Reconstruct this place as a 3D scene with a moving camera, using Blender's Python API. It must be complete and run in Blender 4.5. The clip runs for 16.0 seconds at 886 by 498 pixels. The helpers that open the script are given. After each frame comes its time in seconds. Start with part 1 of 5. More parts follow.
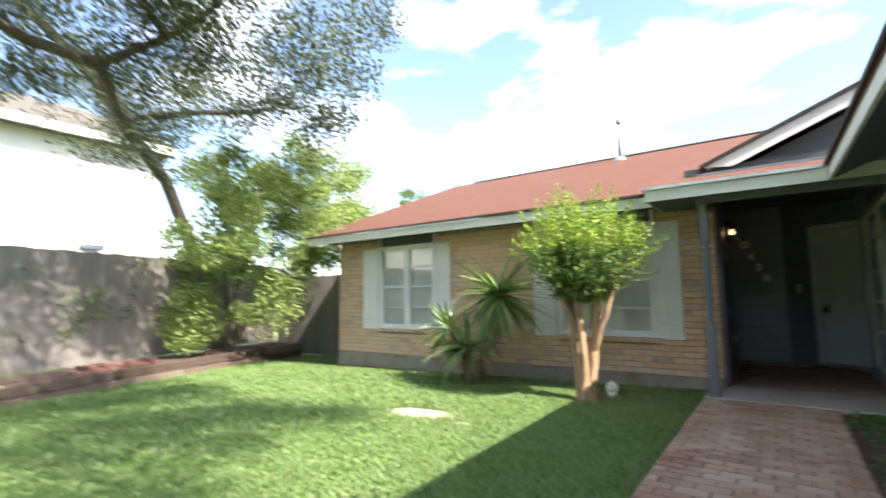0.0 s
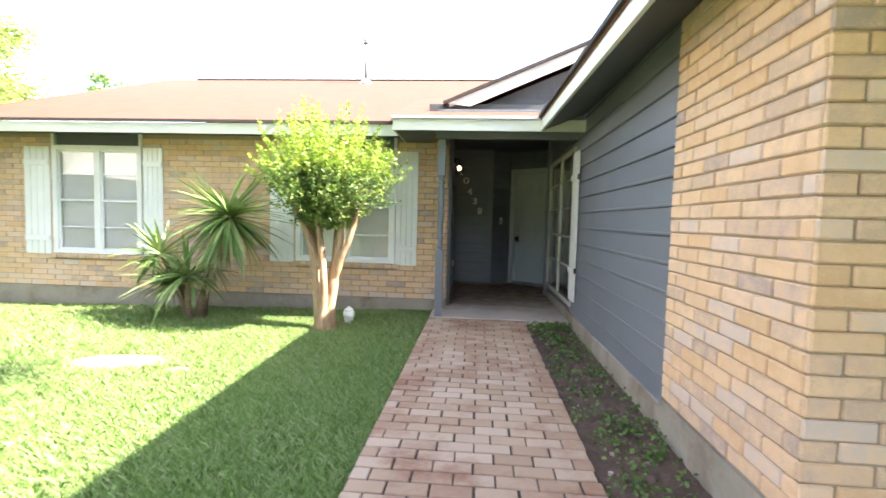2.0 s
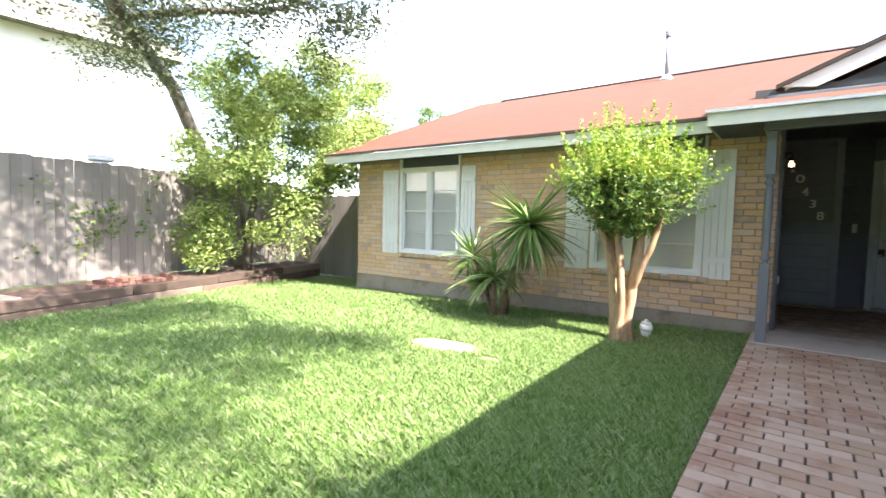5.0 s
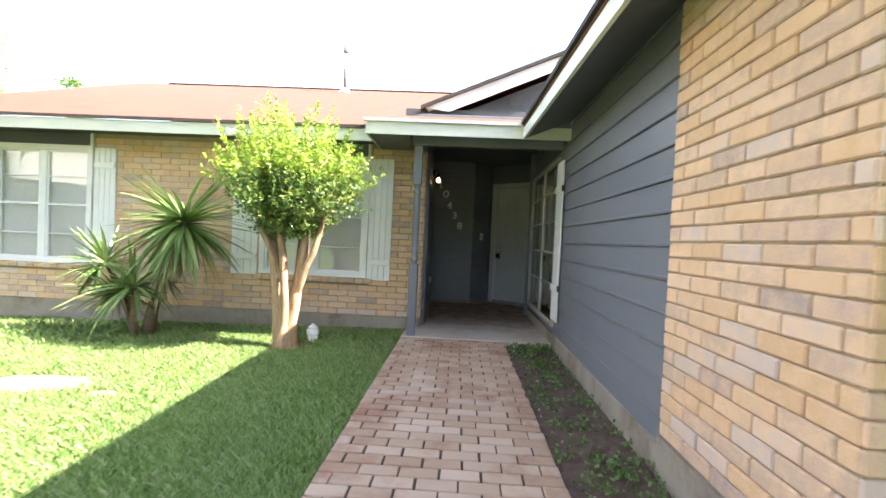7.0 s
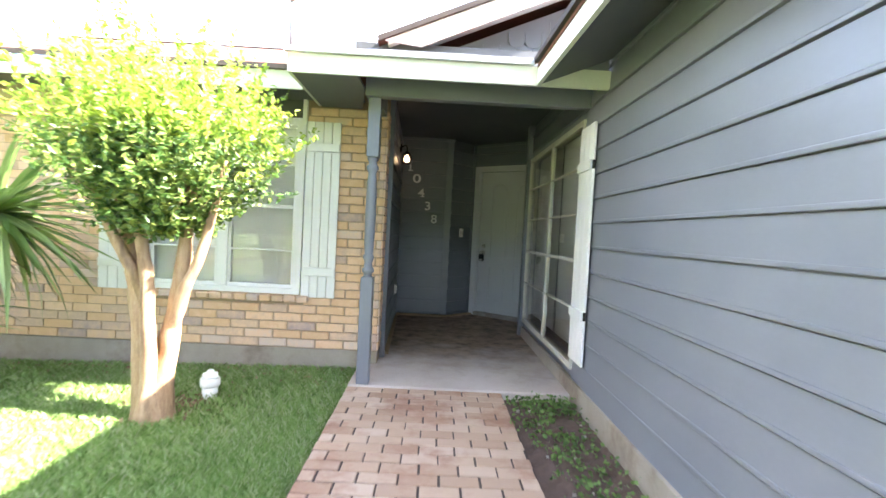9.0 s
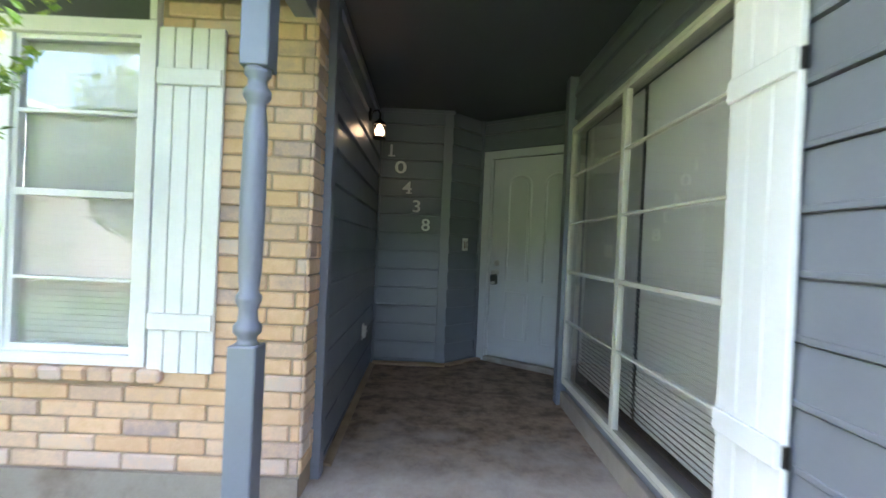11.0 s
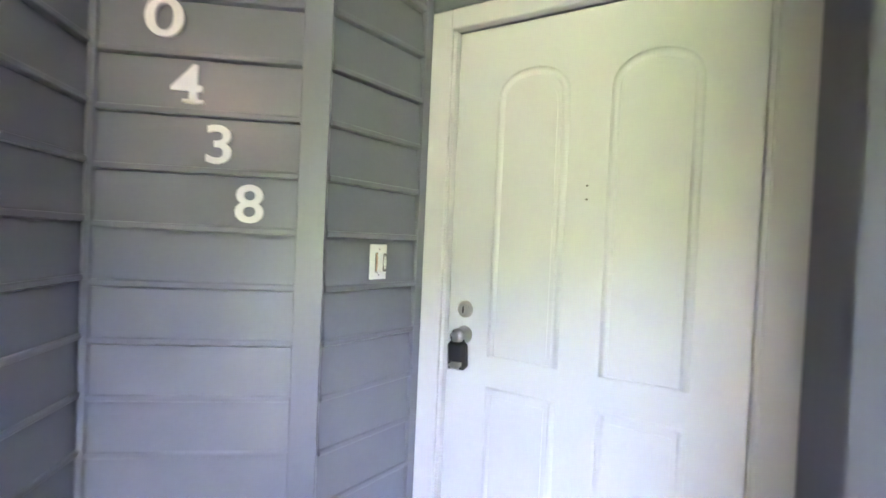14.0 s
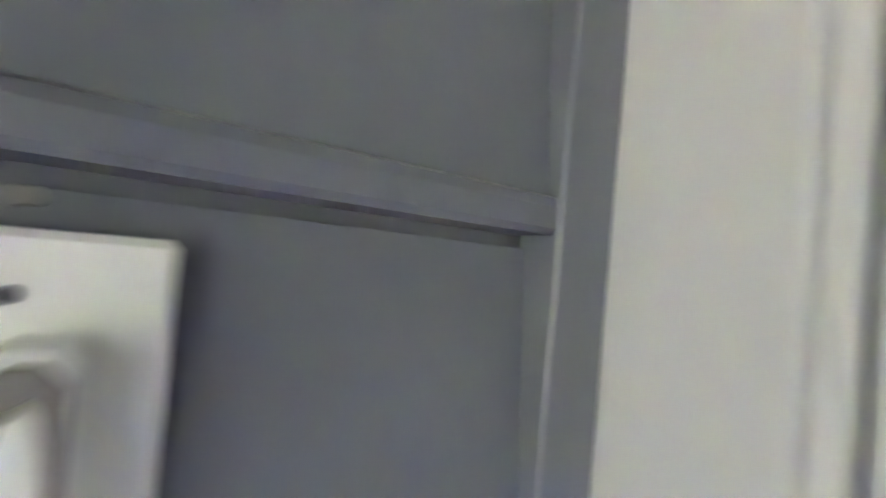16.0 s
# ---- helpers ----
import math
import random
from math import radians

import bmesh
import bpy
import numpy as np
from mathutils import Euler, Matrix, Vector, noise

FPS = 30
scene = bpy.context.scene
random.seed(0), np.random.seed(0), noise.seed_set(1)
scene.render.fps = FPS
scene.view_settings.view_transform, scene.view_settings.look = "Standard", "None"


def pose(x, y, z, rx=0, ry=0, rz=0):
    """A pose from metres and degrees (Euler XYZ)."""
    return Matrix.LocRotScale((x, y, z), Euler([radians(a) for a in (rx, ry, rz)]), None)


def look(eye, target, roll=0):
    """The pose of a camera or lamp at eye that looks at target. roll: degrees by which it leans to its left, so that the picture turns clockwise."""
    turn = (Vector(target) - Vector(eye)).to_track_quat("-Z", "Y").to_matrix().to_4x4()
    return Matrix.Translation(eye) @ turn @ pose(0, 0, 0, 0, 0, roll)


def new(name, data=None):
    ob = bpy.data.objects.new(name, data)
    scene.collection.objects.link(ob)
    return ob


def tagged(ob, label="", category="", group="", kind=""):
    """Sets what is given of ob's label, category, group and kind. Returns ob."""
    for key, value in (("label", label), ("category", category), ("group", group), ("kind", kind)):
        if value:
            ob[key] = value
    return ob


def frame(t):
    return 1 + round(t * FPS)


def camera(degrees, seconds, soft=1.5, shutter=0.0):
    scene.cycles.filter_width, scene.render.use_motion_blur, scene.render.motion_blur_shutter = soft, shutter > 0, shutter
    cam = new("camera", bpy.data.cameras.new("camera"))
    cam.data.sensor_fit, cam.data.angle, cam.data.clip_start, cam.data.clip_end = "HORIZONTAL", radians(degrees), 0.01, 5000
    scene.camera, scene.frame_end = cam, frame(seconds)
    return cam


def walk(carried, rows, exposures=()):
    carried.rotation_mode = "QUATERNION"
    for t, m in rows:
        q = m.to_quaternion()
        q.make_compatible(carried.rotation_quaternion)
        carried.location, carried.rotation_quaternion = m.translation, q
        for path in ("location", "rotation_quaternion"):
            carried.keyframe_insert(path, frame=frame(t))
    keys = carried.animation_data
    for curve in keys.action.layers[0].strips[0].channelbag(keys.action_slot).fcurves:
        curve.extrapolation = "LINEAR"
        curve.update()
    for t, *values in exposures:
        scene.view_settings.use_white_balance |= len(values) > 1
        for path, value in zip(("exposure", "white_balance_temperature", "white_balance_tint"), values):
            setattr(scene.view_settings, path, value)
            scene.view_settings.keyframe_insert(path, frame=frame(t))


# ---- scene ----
cam = camera(86.0, 16.0, shutter=0.5)
PATH = [
    (0, (0.864, 0.523, 1.104), (-0.298, 2.138, 1.305), -0.8),
    (0.5, (0.714, 0.655, 1.133), (0.026, 2.53, 1.247), 2.2),
    (1, (0.677, 0.777, 1.175), (0.5, 2.769, 1.142), -0.2),
    (1.5, (0.671, 0.849, 1.134), (0.567, 2.842, 1.0), 1.4),
    (2, (0.636, 0.844, 1.145), (0.483, 2.835, 1.024), 1.5),
    (2.5, (0.576, 0.823, 1.161), (0.18, 2.781, 1.063), 1.8),
    (3, (0.499, 0.817, 1.2), (-0.246, 2.67, 1.101), 1.5),
    (3.5, (0.413, 0.731, 1.18), (-0.718, 2.376, 1.062), 1.4),
    (3.7, (0.43, 0.737, 1.193), (-0.85, 2.268, 1.062), 1.1),
    (5.8, (0.56, 0.84, 1.126), (-0.419, 2.583, 1.032), 1.8),
    (6.0, (0.61, 0.90, 1.124), (-0.104, 2.768, 1.046), 1.5),
    (6.5, (0.658, 0.959, 1.114), (0.53, 2.951, 0.996), 2.2),
    (7, (0.695, 1.24, 1.07), (0.612, 3.238, 1.032), 2.7),
    (7.5, (0.644, 1.581, 1.05), (0.564, 3.579, 0.993), 4.2),
    (8, (0.618, 2.038, 1.094), (0.614, 4.036, 1.006), 1.6),
    (8.5, (0.646, 2.504, 1.132), (0.721, 4.502, 1.092), 1.8),
    (9, (0.643, 2.965, 1.14), (0.681, 4.964, 1.074), 3.0),
    (9.5, (0.633, 3.45, 1.168), (0.741, 5.447, 1.161), 1.2),
    (9.7, (0.656, 3.648, 1.153), (0.758, 5.646, 1.121), 0.9),
    (11.8, (0.779, 5.773, 1.128), (0.754, 7.773, 1.128), 3.5),
    (12, (0.742, 5.984, 1.19), (0.826, 7.982, 1.189), 0.9),
    (12.5, (0.817, 6.481, 1.159), (0.908, 8.479, 1.118), 0.9),
    (13, (0.884, 6.961, 1.163), (0.932, 8.96, 1.122), 2.7),
    (13.5, (0.959, 7.465, 1.248), (1.142, 9.454, 1.158), 1.5),
    (14, (1.037, 7.958, 1.246), (1.277, 9.944, 1.208), 2.6),
    (14.5, (1.054, 8.423, 1.223), (1.355, 10.4, 1.194), 2.4),
    (15, (1.132, 8.84, 1.186), (1.355, 10.822, 1.039), 2.8),
    (15.5, (1.179, 9.243, 1.204), (0.889, 11.22, 1.123), 5.1),
    (16.0, (1.141, 9.531, 1.222), (0.793, 11.501, 1.278), 5.3),
]
EXPOSURES = [(0.0, 1.8, 6600, 12), (0.5, 1.9, 6600, 12), (1.0, 2.35, 6700, 15), (1.5, 2.75, 6800, 16), (2.5, 3.15, 6800, 16), (3.5, 3.2, 6600, 16), (5.8, 2.2, 6600, 16),
             (6.5, 2.55, 6700, 16), (7.5, 3.1, 6800, 16), (8.2, 3.3, 6700, 16), (9.0, 3.9, 6550, 17), (9.7, 4.05, 6400, 18), (11.8, 4.75, 5850, 17), (12.5, 6.12, 6600, 22), (13.2, 6.65, 6500, 27), (14.0, 6.98, 6250, 38), (15.0, 6.72, 6000, 46), (16.0, 6.62, 5900, 51)]
walk(cam, [(t, look(eye, target, roll)) for t, eye, target, roll in PATH], EXPOSURES)

# ---- light ----
SUN = Vector((-1.0, 0.16, -0.98)).normalized()
sun = new("sun", bpy.data.lights.new("sun", "SUN"))
sun.data.energy, sun.data.angle, sun.data.color = 5.0, radians(0.6), (1.0, 0.95, 0.86)
sun.matrix_world = look((30, -5, 30), Vector((30, -5, 30)) + SUN)
world = bpy.data.worlds.new("world")
scene.world = world
world.use_nodes = True
wn, wl = world.node_tree.nodes, world.node_tree.links
bg = wn["Background"]
sky = wn.new("ShaderNodeTexSky")
sky.sky_type, sky.sun_disc = "NISHITA", False
sky.sun_elevation = math.asin(-SUN.z)
sky.sun_rotation = math.atan2(-SUN.x, -SUN.y)
tc = wn.new("ShaderNodeTexCoord")
mp = wn.new("ShaderNodeMapping")
mp.inputs["Scale"].default_value = (1.4, 1.9, 3.6)
cn = wn.new("ShaderNodeTexNoise")
cn.inputs["Scale"].default_value, cn.inputs["Detail"].default_value, cn.inputs["Roughness"].default_value = 2.0, 8.0, 0.55
cr = wn.new("ShaderNodeValToRGB")
cr.color_ramp.elements[0].position, cr.color_ramp.elements[1].position = 0.47, 0.80
cm = wn.new("ShaderNodeMix")
cm.data_type = "RGBA"
cm.inputs["B"].default_value = (9.3, 9.5, 9.9, 1)
wl.new(tc.outputs["Generated"], mp.inputs["Vector"])
wl.new(mp.outputs["Vector"], cn.inputs["Vector"])
wl.new(cn.outputs["Fac"], cr.inputs["Fac"])
wl.new(cr.outputs["Color"], cm.inputs["Factor"])
wl.new(sky.outputs["Color"], cm.inputs["A"])
wl.new(cm.outputs["Result"], bg.inputs["Color"])
bg.inputs["Strength"].default_value = 0.15


# ---- materials ----
def node(nt, kind, **sockets):
    n = nt.nodes.new(kind)
    for k, v in sockets.items():
        n.inputs[k.replace("_", " ")].default_value = v
    return n


def surface(name, colours, scale=6.0, fine=60.0, rough=0.6, bump=0.3, depth=0.003, vary="", metallic=0.0,
            stretch=(1, 1, 1), stain=None, stain_scale=1.2, stain_at=0.56, translucent=0.0, spec=0.5, coat=0.0):
    """Procedural paint, stone, wood, soil or leaf: two scales of noise, an optional stain colour, bump at real size."""
    m = bpy.data.materials.new(name)
    m.use_nodes = True
    nt = m.node_tree
    b = nt.nodes["Principled BSDF"]
    geo = nt.nodes.new("ShaderNodeNewGeometry")
    mapn = nt.nodes.new("ShaderNodeMapping")
    mapn.inputs["Scale"].default_value = stretch
    nt.links.new(geo.outputs["Position"], mapn.inputs["Vector"])
    coarse = node(nt, "ShaderNodeTexNoise", Scale=scale, Detail=5.0, Roughness=0.6)
    grain = node(nt, "ShaderNodeTexNoise", Scale=fine, Detail=4.0, Roughness=0.65)
    for n in (coarse, grain):
        nt.links.new(mapn.outputs["Vector"], n.inputs["Vector"])
    mixf = nt.nodes.new("ShaderNodeMath")
    mixf.operation = "MULTIPLY_ADD"
    nt.links.new(grain.outputs["Fac"], mixf.inputs[0])
    mixf.inputs[1].default_value = 0.45
    nt.links.new(coarse.outputs["Fac"], mixf.inputs[2])
    ramp = nt.nodes.new("ShaderNodeValToRGB")
    if vary:
        if vary == "object":
            src = nt.nodes.new("ShaderNodeObjectInfo").outputs["Random"]
        else:
            src = geo.outputs["Random Per Island"]
        add = nt.nodes.new("ShaderNodeMath")
        add.operation = "MULTIPLY_ADD"
        nt.links.new(mixf.outputs[0], add.inputs[0])
        add.inputs[1].default_value = 0.46
        sub = nt.nodes.new("ShaderNodeMath")
        sub.operation = "MULTIPLY_ADD"
        nt.links.new(src, sub.inputs[0])
        sub.inputs[1].default_value, sub.inputs[2].default_value = 0.98, -0.30
        nt.links.new(sub.outputs[0], add.inputs[2])
        nt.links.new(add.outputs[0], ramp.inputs["Fac"])
        lo, hi = 0.0, 1.0
    else:
        nt.links.new(mixf.outputs[0], ramp.inputs["Fac"])
        lo, hi = 0.48, 0.98
    els = ramp.color_ramp.elements
    while len(els) < len(colours):
        els.new(0.5)
    for k, c in enumerate(colours):
        els[k].position = lo + (hi - lo) * k / max(1, len(colours) - 1)
        els[k].color = (*c, 1)
    out = ramp.outputs["Color"]
    if stain:
        sn = node(nt, "ShaderNodeTexNoise", Scale=stain_scale, Detail=6.0, Roughness=0.65)
        nt.links.new(mapn.outputs["Vector"], sn.inputs["Vector"])
        sr = nt.nodes.new("ShaderNodeValToRGB")
        sr.color_ramp.elements[0].position, sr.color_ramp.elements[1].position = stain_at - 0.06, stain_at + 0.12
        nt.links.new(sn.outputs["Fac"], sr.inputs["Fac"])
        mx = nt.nodes.new("ShaderNodeMix")
        mx.data_type = "RGBA"
        mx.inputs["B"].default_value = (*stain, 1)
        nt.links.new(sr.outputs["Color"], mx.inputs["Factor"])
        nt.links.new(out, mx.inputs["A"])
        out = mx.outputs["Result"]
    nt.links.new(out, b.inputs["Base Color"])
    b.inputs["Metallic"].default_value = metallic
    b.inputs["Specular IOR Level"].default_value = spec
    b.inputs["Coat Weight"].default_value = coat
    rr = nt.nodes.new("ShaderNodeMapRange")
    rr.inputs["To Min"].default_value, rr.inputs["To Max"].default_value = max(0.02, rough - 0.12), min(1.0, rough + 0.12)
    nt.links.new(coarse.outputs["Fac"], rr.inputs["Value"])
    nt.links.new(rr.outputs["Result"], b.inputs["Roughness"])
    if bump:
        bp = nt.nodes.new("ShaderNodeBump")
        bp.inputs["Strength"].default_value, bp.inputs["Distance"].default_value = bump, depth
        nt.links.new(mixf.outputs[0], bp.inputs["Height"])
        nt.links.new(bp.outputs["Normal"], b.inputs["Normal"])
    if translucent:
        tr = nt.nodes.new("ShaderNodeBsdfTranslucent")
        nt.links.new(out, tr.inputs["Color"])
        ms = nt.nodes.new("ShaderNodeMixShader")
        ms.inputs[0].default_value = translucent
        nt.links.new(b.outputs[0], ms.inputs[1])
        nt.links.new(tr.outputs[0], ms.inputs[2])
        nt.links.new(ms.outputs[0], nt.nodes["Material Output"].inputs["Surface"])
    return m


def glass(name, rough=0.0, tint=(1.0, 1.0, 1.0)):
    m = bpy.data.materials.new(name)
    m.use_nodes = True
    b = m.node_tree.nodes["Principled BSDF"]
    b.inputs["Base Color"].default_value = (*tint, 1)
    b.inputs["Transmission Weight"].default_value = 1.0
    b.inputs["Roughness"].default_value, b.inputs["IOR"].default_value = rough, 1.45
    return m


def glow(name, colour, strength):
    m = bpy.data.materials.new(name)
    m.use_nodes = True
    b = m.node_tree.nodes["Principled BSDF"]
    b.inputs["Emission Color"].default_value = (*colour, 1)
    b.inputs["Emission Strength"].default_value = strength
    return m


BRICKS = [(0.38, 0.295, 0.262), (0.57, 0.40, 0.295), (0.68, 0.46, 0.29), (0.61, 0.395, 0.235), (0.71, 0.49, 0.32), (0.52, 0.375, 0.28), (0.70, 0.485, 0.33), (0.58, 0.46, 0.39)]
M_BRICK = surface("brick_face", BRICKS, 14, 120, 0.88, 0.7, 0.005, vary="object", spec=0.2)
M_BRICKJ = surface("brick_face_joined", BRICKS, 14, 120, 0.88, 0.7, 0.005, vary="island", spec=0.2)
M_MORTAR = surface("mortar", [(0.30, 0.225, 0.152), (0.41, 0.312, 0.22)], 9, 150, 0.95, 0.6, 0.003)
PAVERS = [(0.33, 0.220, 0.150), (0.375, 0.262, 0.184), (0.41, 0.298, 0.218), (0.45, 0.34, 0.258)]
M_PAVER = surface("paver", PAVERS, 5, 90, 0.8, 0.5, 0.003, vary="object", stain=(0.25, 0.125, 0.08), stain_scale=1.9, stain_at=0.55, spec=0.2)
M_PAVERJ = surface("paver_joined", PAVERS, 5, 90, 0.8, 0.5, 0.003, vary="island", stain=(0.25, 0.125, 0.08), stain_scale=1.9, stain_at=0.55, spec=0.2)
M_JOINT = surface("paver_joint", [(0.045, 0.031, 0.024), (0.08, 0.056, 0.044)], 8, 120, 0.95, 0.5)
M_GREY = surface("grey_paint", [(0.154, 0.165, 0.190), (0.178, 0.190, 0.217)], 3, 70, 0.36, 0.12, 0.001)
# Darker than M_GREY: porch and eave shade deepened through the colour.
M_GREYD = surface("grey_darkened_for_shade", [(0.075, 0.082, 0.086), (0.092, 0.099, 0.103)], 3, 70, 0.55, 0.12, 0.001)
M_WHITE = surface("white_paint", [(0.70, 0.71, 0.70), (0.80, 0.80, 0.79)], 3, 60, 0.45, 0.15, 0.001)
M_DOOR = surface("door_white_paint", [(0.60, 0.60, 0.605), (0.63, 0.63, 0.635)], 2, 50, 0.40, 0.03, 0.0004)
M_CREAM = surface("cream_paint", [(0.50, 0.485, 0.41), (0.60, 0.58, 0.50)], 4, 80, 0.5, 0.2, 0.001, stain=(0.46, 0.36, 0.26), stain_scale=9, stain_at=0.66)
M_FASCIA = surface("fascia_paint", [(0.60, 0.63, 0.55), (0.70, 0.72, 0.64)], 3, 60, 0.55, 0.2, 0.001)
M_CONC = surface("concrete", [(0.34, 0.30, 0.26), (0.46, 0.42, 0.37)], 4, 120, 0.9, 0.4, 0.002, stain=(0.26, 0.20, 0.15), stain_scale=1.7, stain_at=0.55)
M_SLAB = surface("stained_porch_concrete", [(0.36, 0.30, 0.26), (0.44, 0.38, 0.33), (0.50, 0.44, 0.39)], 2.2, 60, 0.8, 0.4, 0.002)
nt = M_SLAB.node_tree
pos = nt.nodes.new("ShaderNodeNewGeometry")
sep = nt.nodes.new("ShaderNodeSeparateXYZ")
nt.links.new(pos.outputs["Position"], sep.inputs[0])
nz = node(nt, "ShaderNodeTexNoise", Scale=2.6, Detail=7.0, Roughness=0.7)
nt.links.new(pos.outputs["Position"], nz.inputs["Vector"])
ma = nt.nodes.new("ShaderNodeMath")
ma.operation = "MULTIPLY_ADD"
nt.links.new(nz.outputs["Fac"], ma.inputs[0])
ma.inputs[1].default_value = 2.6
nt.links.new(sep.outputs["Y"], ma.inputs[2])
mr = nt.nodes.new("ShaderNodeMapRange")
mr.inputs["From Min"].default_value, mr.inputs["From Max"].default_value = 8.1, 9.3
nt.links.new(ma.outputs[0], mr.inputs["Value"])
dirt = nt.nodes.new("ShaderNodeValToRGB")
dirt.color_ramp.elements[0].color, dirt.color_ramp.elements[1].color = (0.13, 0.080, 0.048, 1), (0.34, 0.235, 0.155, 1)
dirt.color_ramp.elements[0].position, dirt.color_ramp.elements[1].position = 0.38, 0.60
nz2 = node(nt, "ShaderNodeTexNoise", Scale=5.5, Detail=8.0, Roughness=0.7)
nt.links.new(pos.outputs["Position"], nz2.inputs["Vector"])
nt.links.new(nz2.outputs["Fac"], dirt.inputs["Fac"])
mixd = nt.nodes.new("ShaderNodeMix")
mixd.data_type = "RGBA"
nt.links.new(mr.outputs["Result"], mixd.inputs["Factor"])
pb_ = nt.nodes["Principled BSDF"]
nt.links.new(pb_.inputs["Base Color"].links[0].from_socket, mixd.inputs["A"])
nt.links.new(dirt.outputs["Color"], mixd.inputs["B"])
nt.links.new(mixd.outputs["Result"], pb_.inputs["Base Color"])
M_FOUND = surface("foundation_concrete", [(0.24, 0.205, 0.165), (0.34, 0.30, 0.245)], 3, 90, 0.92, 0.5, 0.003, stain=(0.17, 0.125, 0.09), stain_scale=2.0, stain_at=0.55)
M_EARTH = surface("dark_soil", [(0.060, 0.038, 0.028), (0.14, 0.088, 0.066)], 9, 90, 0.95, 1.0, 0.015)
M_LAWN = surface("lawn_soil", [(0.09, 0.13, 0.03), (0.14, 0.20, 0.045)], 2.5, 60, 0.95, 1.0, 0.015, stain=(0.16, 0.12, 0.07), stain_scale=1.3, stain_at=0.66)
M_GRASS = surface("grass_blade", [(0.13, 0.22, 0.055), (0.19, 0.31, 0.085), (0.27, 0.39, 0.14), (0.39, 0.44, 0.24)], 1.2, 20, 0.6, 0, vary="island", translucent=0.45, spec=0.25)
M_ROOF = surface("red_shingles", [(0.118, 0.056, 0.040), (0.150, 0.075, 0.055)], 5, 60, 0.9, 0.6, 0.006, stretch=(1, 1, 1), stain=(0.115, 0.058, 0.042), stain_scale=3, stain_at=0.6, spec=0.08)
M_BARK = surface("smooth_tan_bark", [(0.19, 0.11, 0.06), (0.34, 0.22, 0.125), (0.46, 0.33, 0.205)], 7, 60, 0.7, 0.5, 0.006, stretch=(3, 3, 0.6), stain=(0.15, 0.09, 0.055), stain_scale=5, stain_at=0.6)
M_OAKBARK = surface("oak_bark", [(0.07, 0.06, 0.05), (0.17, 0.15, 0.12)], 9, 60, 0.9, 1.0, 0.02, stretch=(2, 2, 0.7))
M_MYRTLE = surface("myrtle_leaf", [(0.04, 0.095, 0.026), (0.085, 0.17, 0.036), (0.16, 0.25, 0.055), (0.27, 0.33, 0.08)], 4, 30, 0.4, 0, vary="island", translucent=0.35)
M_WEED = surface("weed_leaf", [(0.05, 0.10, 0.025), (0.10, 0.18, 0.04), (0.17, 0.27, 0.07)], 4, 30, 0.5, 0, vary="island", translucent=0.3)
M_OAKLEAF = surface("oak_leaf", [(0.045, 0.066, 0.030), (0.080, 0.108, 0.046), (0.13, 0.155, 0.075)], 3, 30, 0.5, 0, vary="island", translucent=0.25)
M_LIME = surface("bright_leaf", [(0.14, 0.22, 0.05), (0.26, 0.35, 0.09), (0.40, 0.46, 0.16)], 3, 30, 0.5, 0, vary="island", translucent=0.4)
M_YUCCA = surface("yucca_blade", [(0.09, 0.17, 0.045), (0.17, 0.27, 0.075), (0.34, 0.42, 0.17)], 3, 40, 0.4, 0, vary="object", translucent=0.2)
M_YUCCADRY = surface("dry_yucca_blade", [(0.28, 0.22, 0.12), (0.42, 0.36, 0.22)], 4, 40, 0.7, 0.2, vary="object", translucent=0.1)
M_FENCE = surface("weathered_grey_board", [(0.20, 0.18, 0.163), (0.235, 0.212, 0.192), (0.27, 0.247, 0.224)], 3, 40, 0.9, 0.6, 0.004, vary="object", spec=0.15, stretch=(2, 2, 0.5))
M_TIMBER = surface("weathered_timber", [(0.06, 0.040, 0.030), (0.12, 0.082, 0.062), (0.19, 0.145, 0.115)], 5, 50, 0.9, 0.7, 0.006, vary="object", stretch=(2, 0.6, 2))
M_STUCCO = surface("neighbour_white_wall", [(0.74, 0.72, 0.68), (0.82, 0.80, 0.76)], 3, 70, 0.85, 0.3, 0.002)
M_BLIND = surface("blind_slat", [(0.85, 0.86, 0.84), (0.89, 0.90, 0.88)], 3, 40, 0.5, 0.0, translucent=0.05)
M_DARK = surface("dark_metal", [(0.012, 0.011, 0.010), (0.03, 0.026, 0.022)], 8, 80, 0.4, 0.2, 0.001, metallic=0.7)
M_BLACK = surface("black_plastic", [(0.010, 0.010, 0.011), (0.018, 0.018, 0.019)], 8, 80, 0.35, 0.1, 0.0005)
M_NICKEL = surface("satin_nickel", [(0.52, 0.49, 0.45), (0.62, 0.59, 0.54)], 8, 90, 0.28, 0.05, 0.0005, metallic=1.0)
M_PLATE = surface("white_plastic", [(0.78, 0.78, 0.75), (0.84, 0.84, 0.81)], 6, 60, 0.35, 0.05, 0.0005)
M_BUTTON = surface("worn_grey_plastic", [(0.17, 0.16, 0.145), (0.27, 0.25, 0.23)], 40, 300, 0.5, 0.2, 0.0005)
M_GALV = surface("galvanised_metal", [(0.50, 0.51, 0.52), (0.66, 0.67, 0.68)], 6, 50, 0.45, 0.1, 0.001, metallic=0.8)
M_PIPE = surface("dull_grey_pipe", [(0.16, 0.17, 0.18), (0.24, 0.25, 0.26)], 6, 50, 0.6, 0.1, 0.001, metallic=0.2)
M_ROOM = surface("room_wall", [(0.42, 0.40, 0.37), (0.48, 0.46, 0.43)], 2, 40, 0.8, 0.1)
M_GLASS = glass("window_glass")
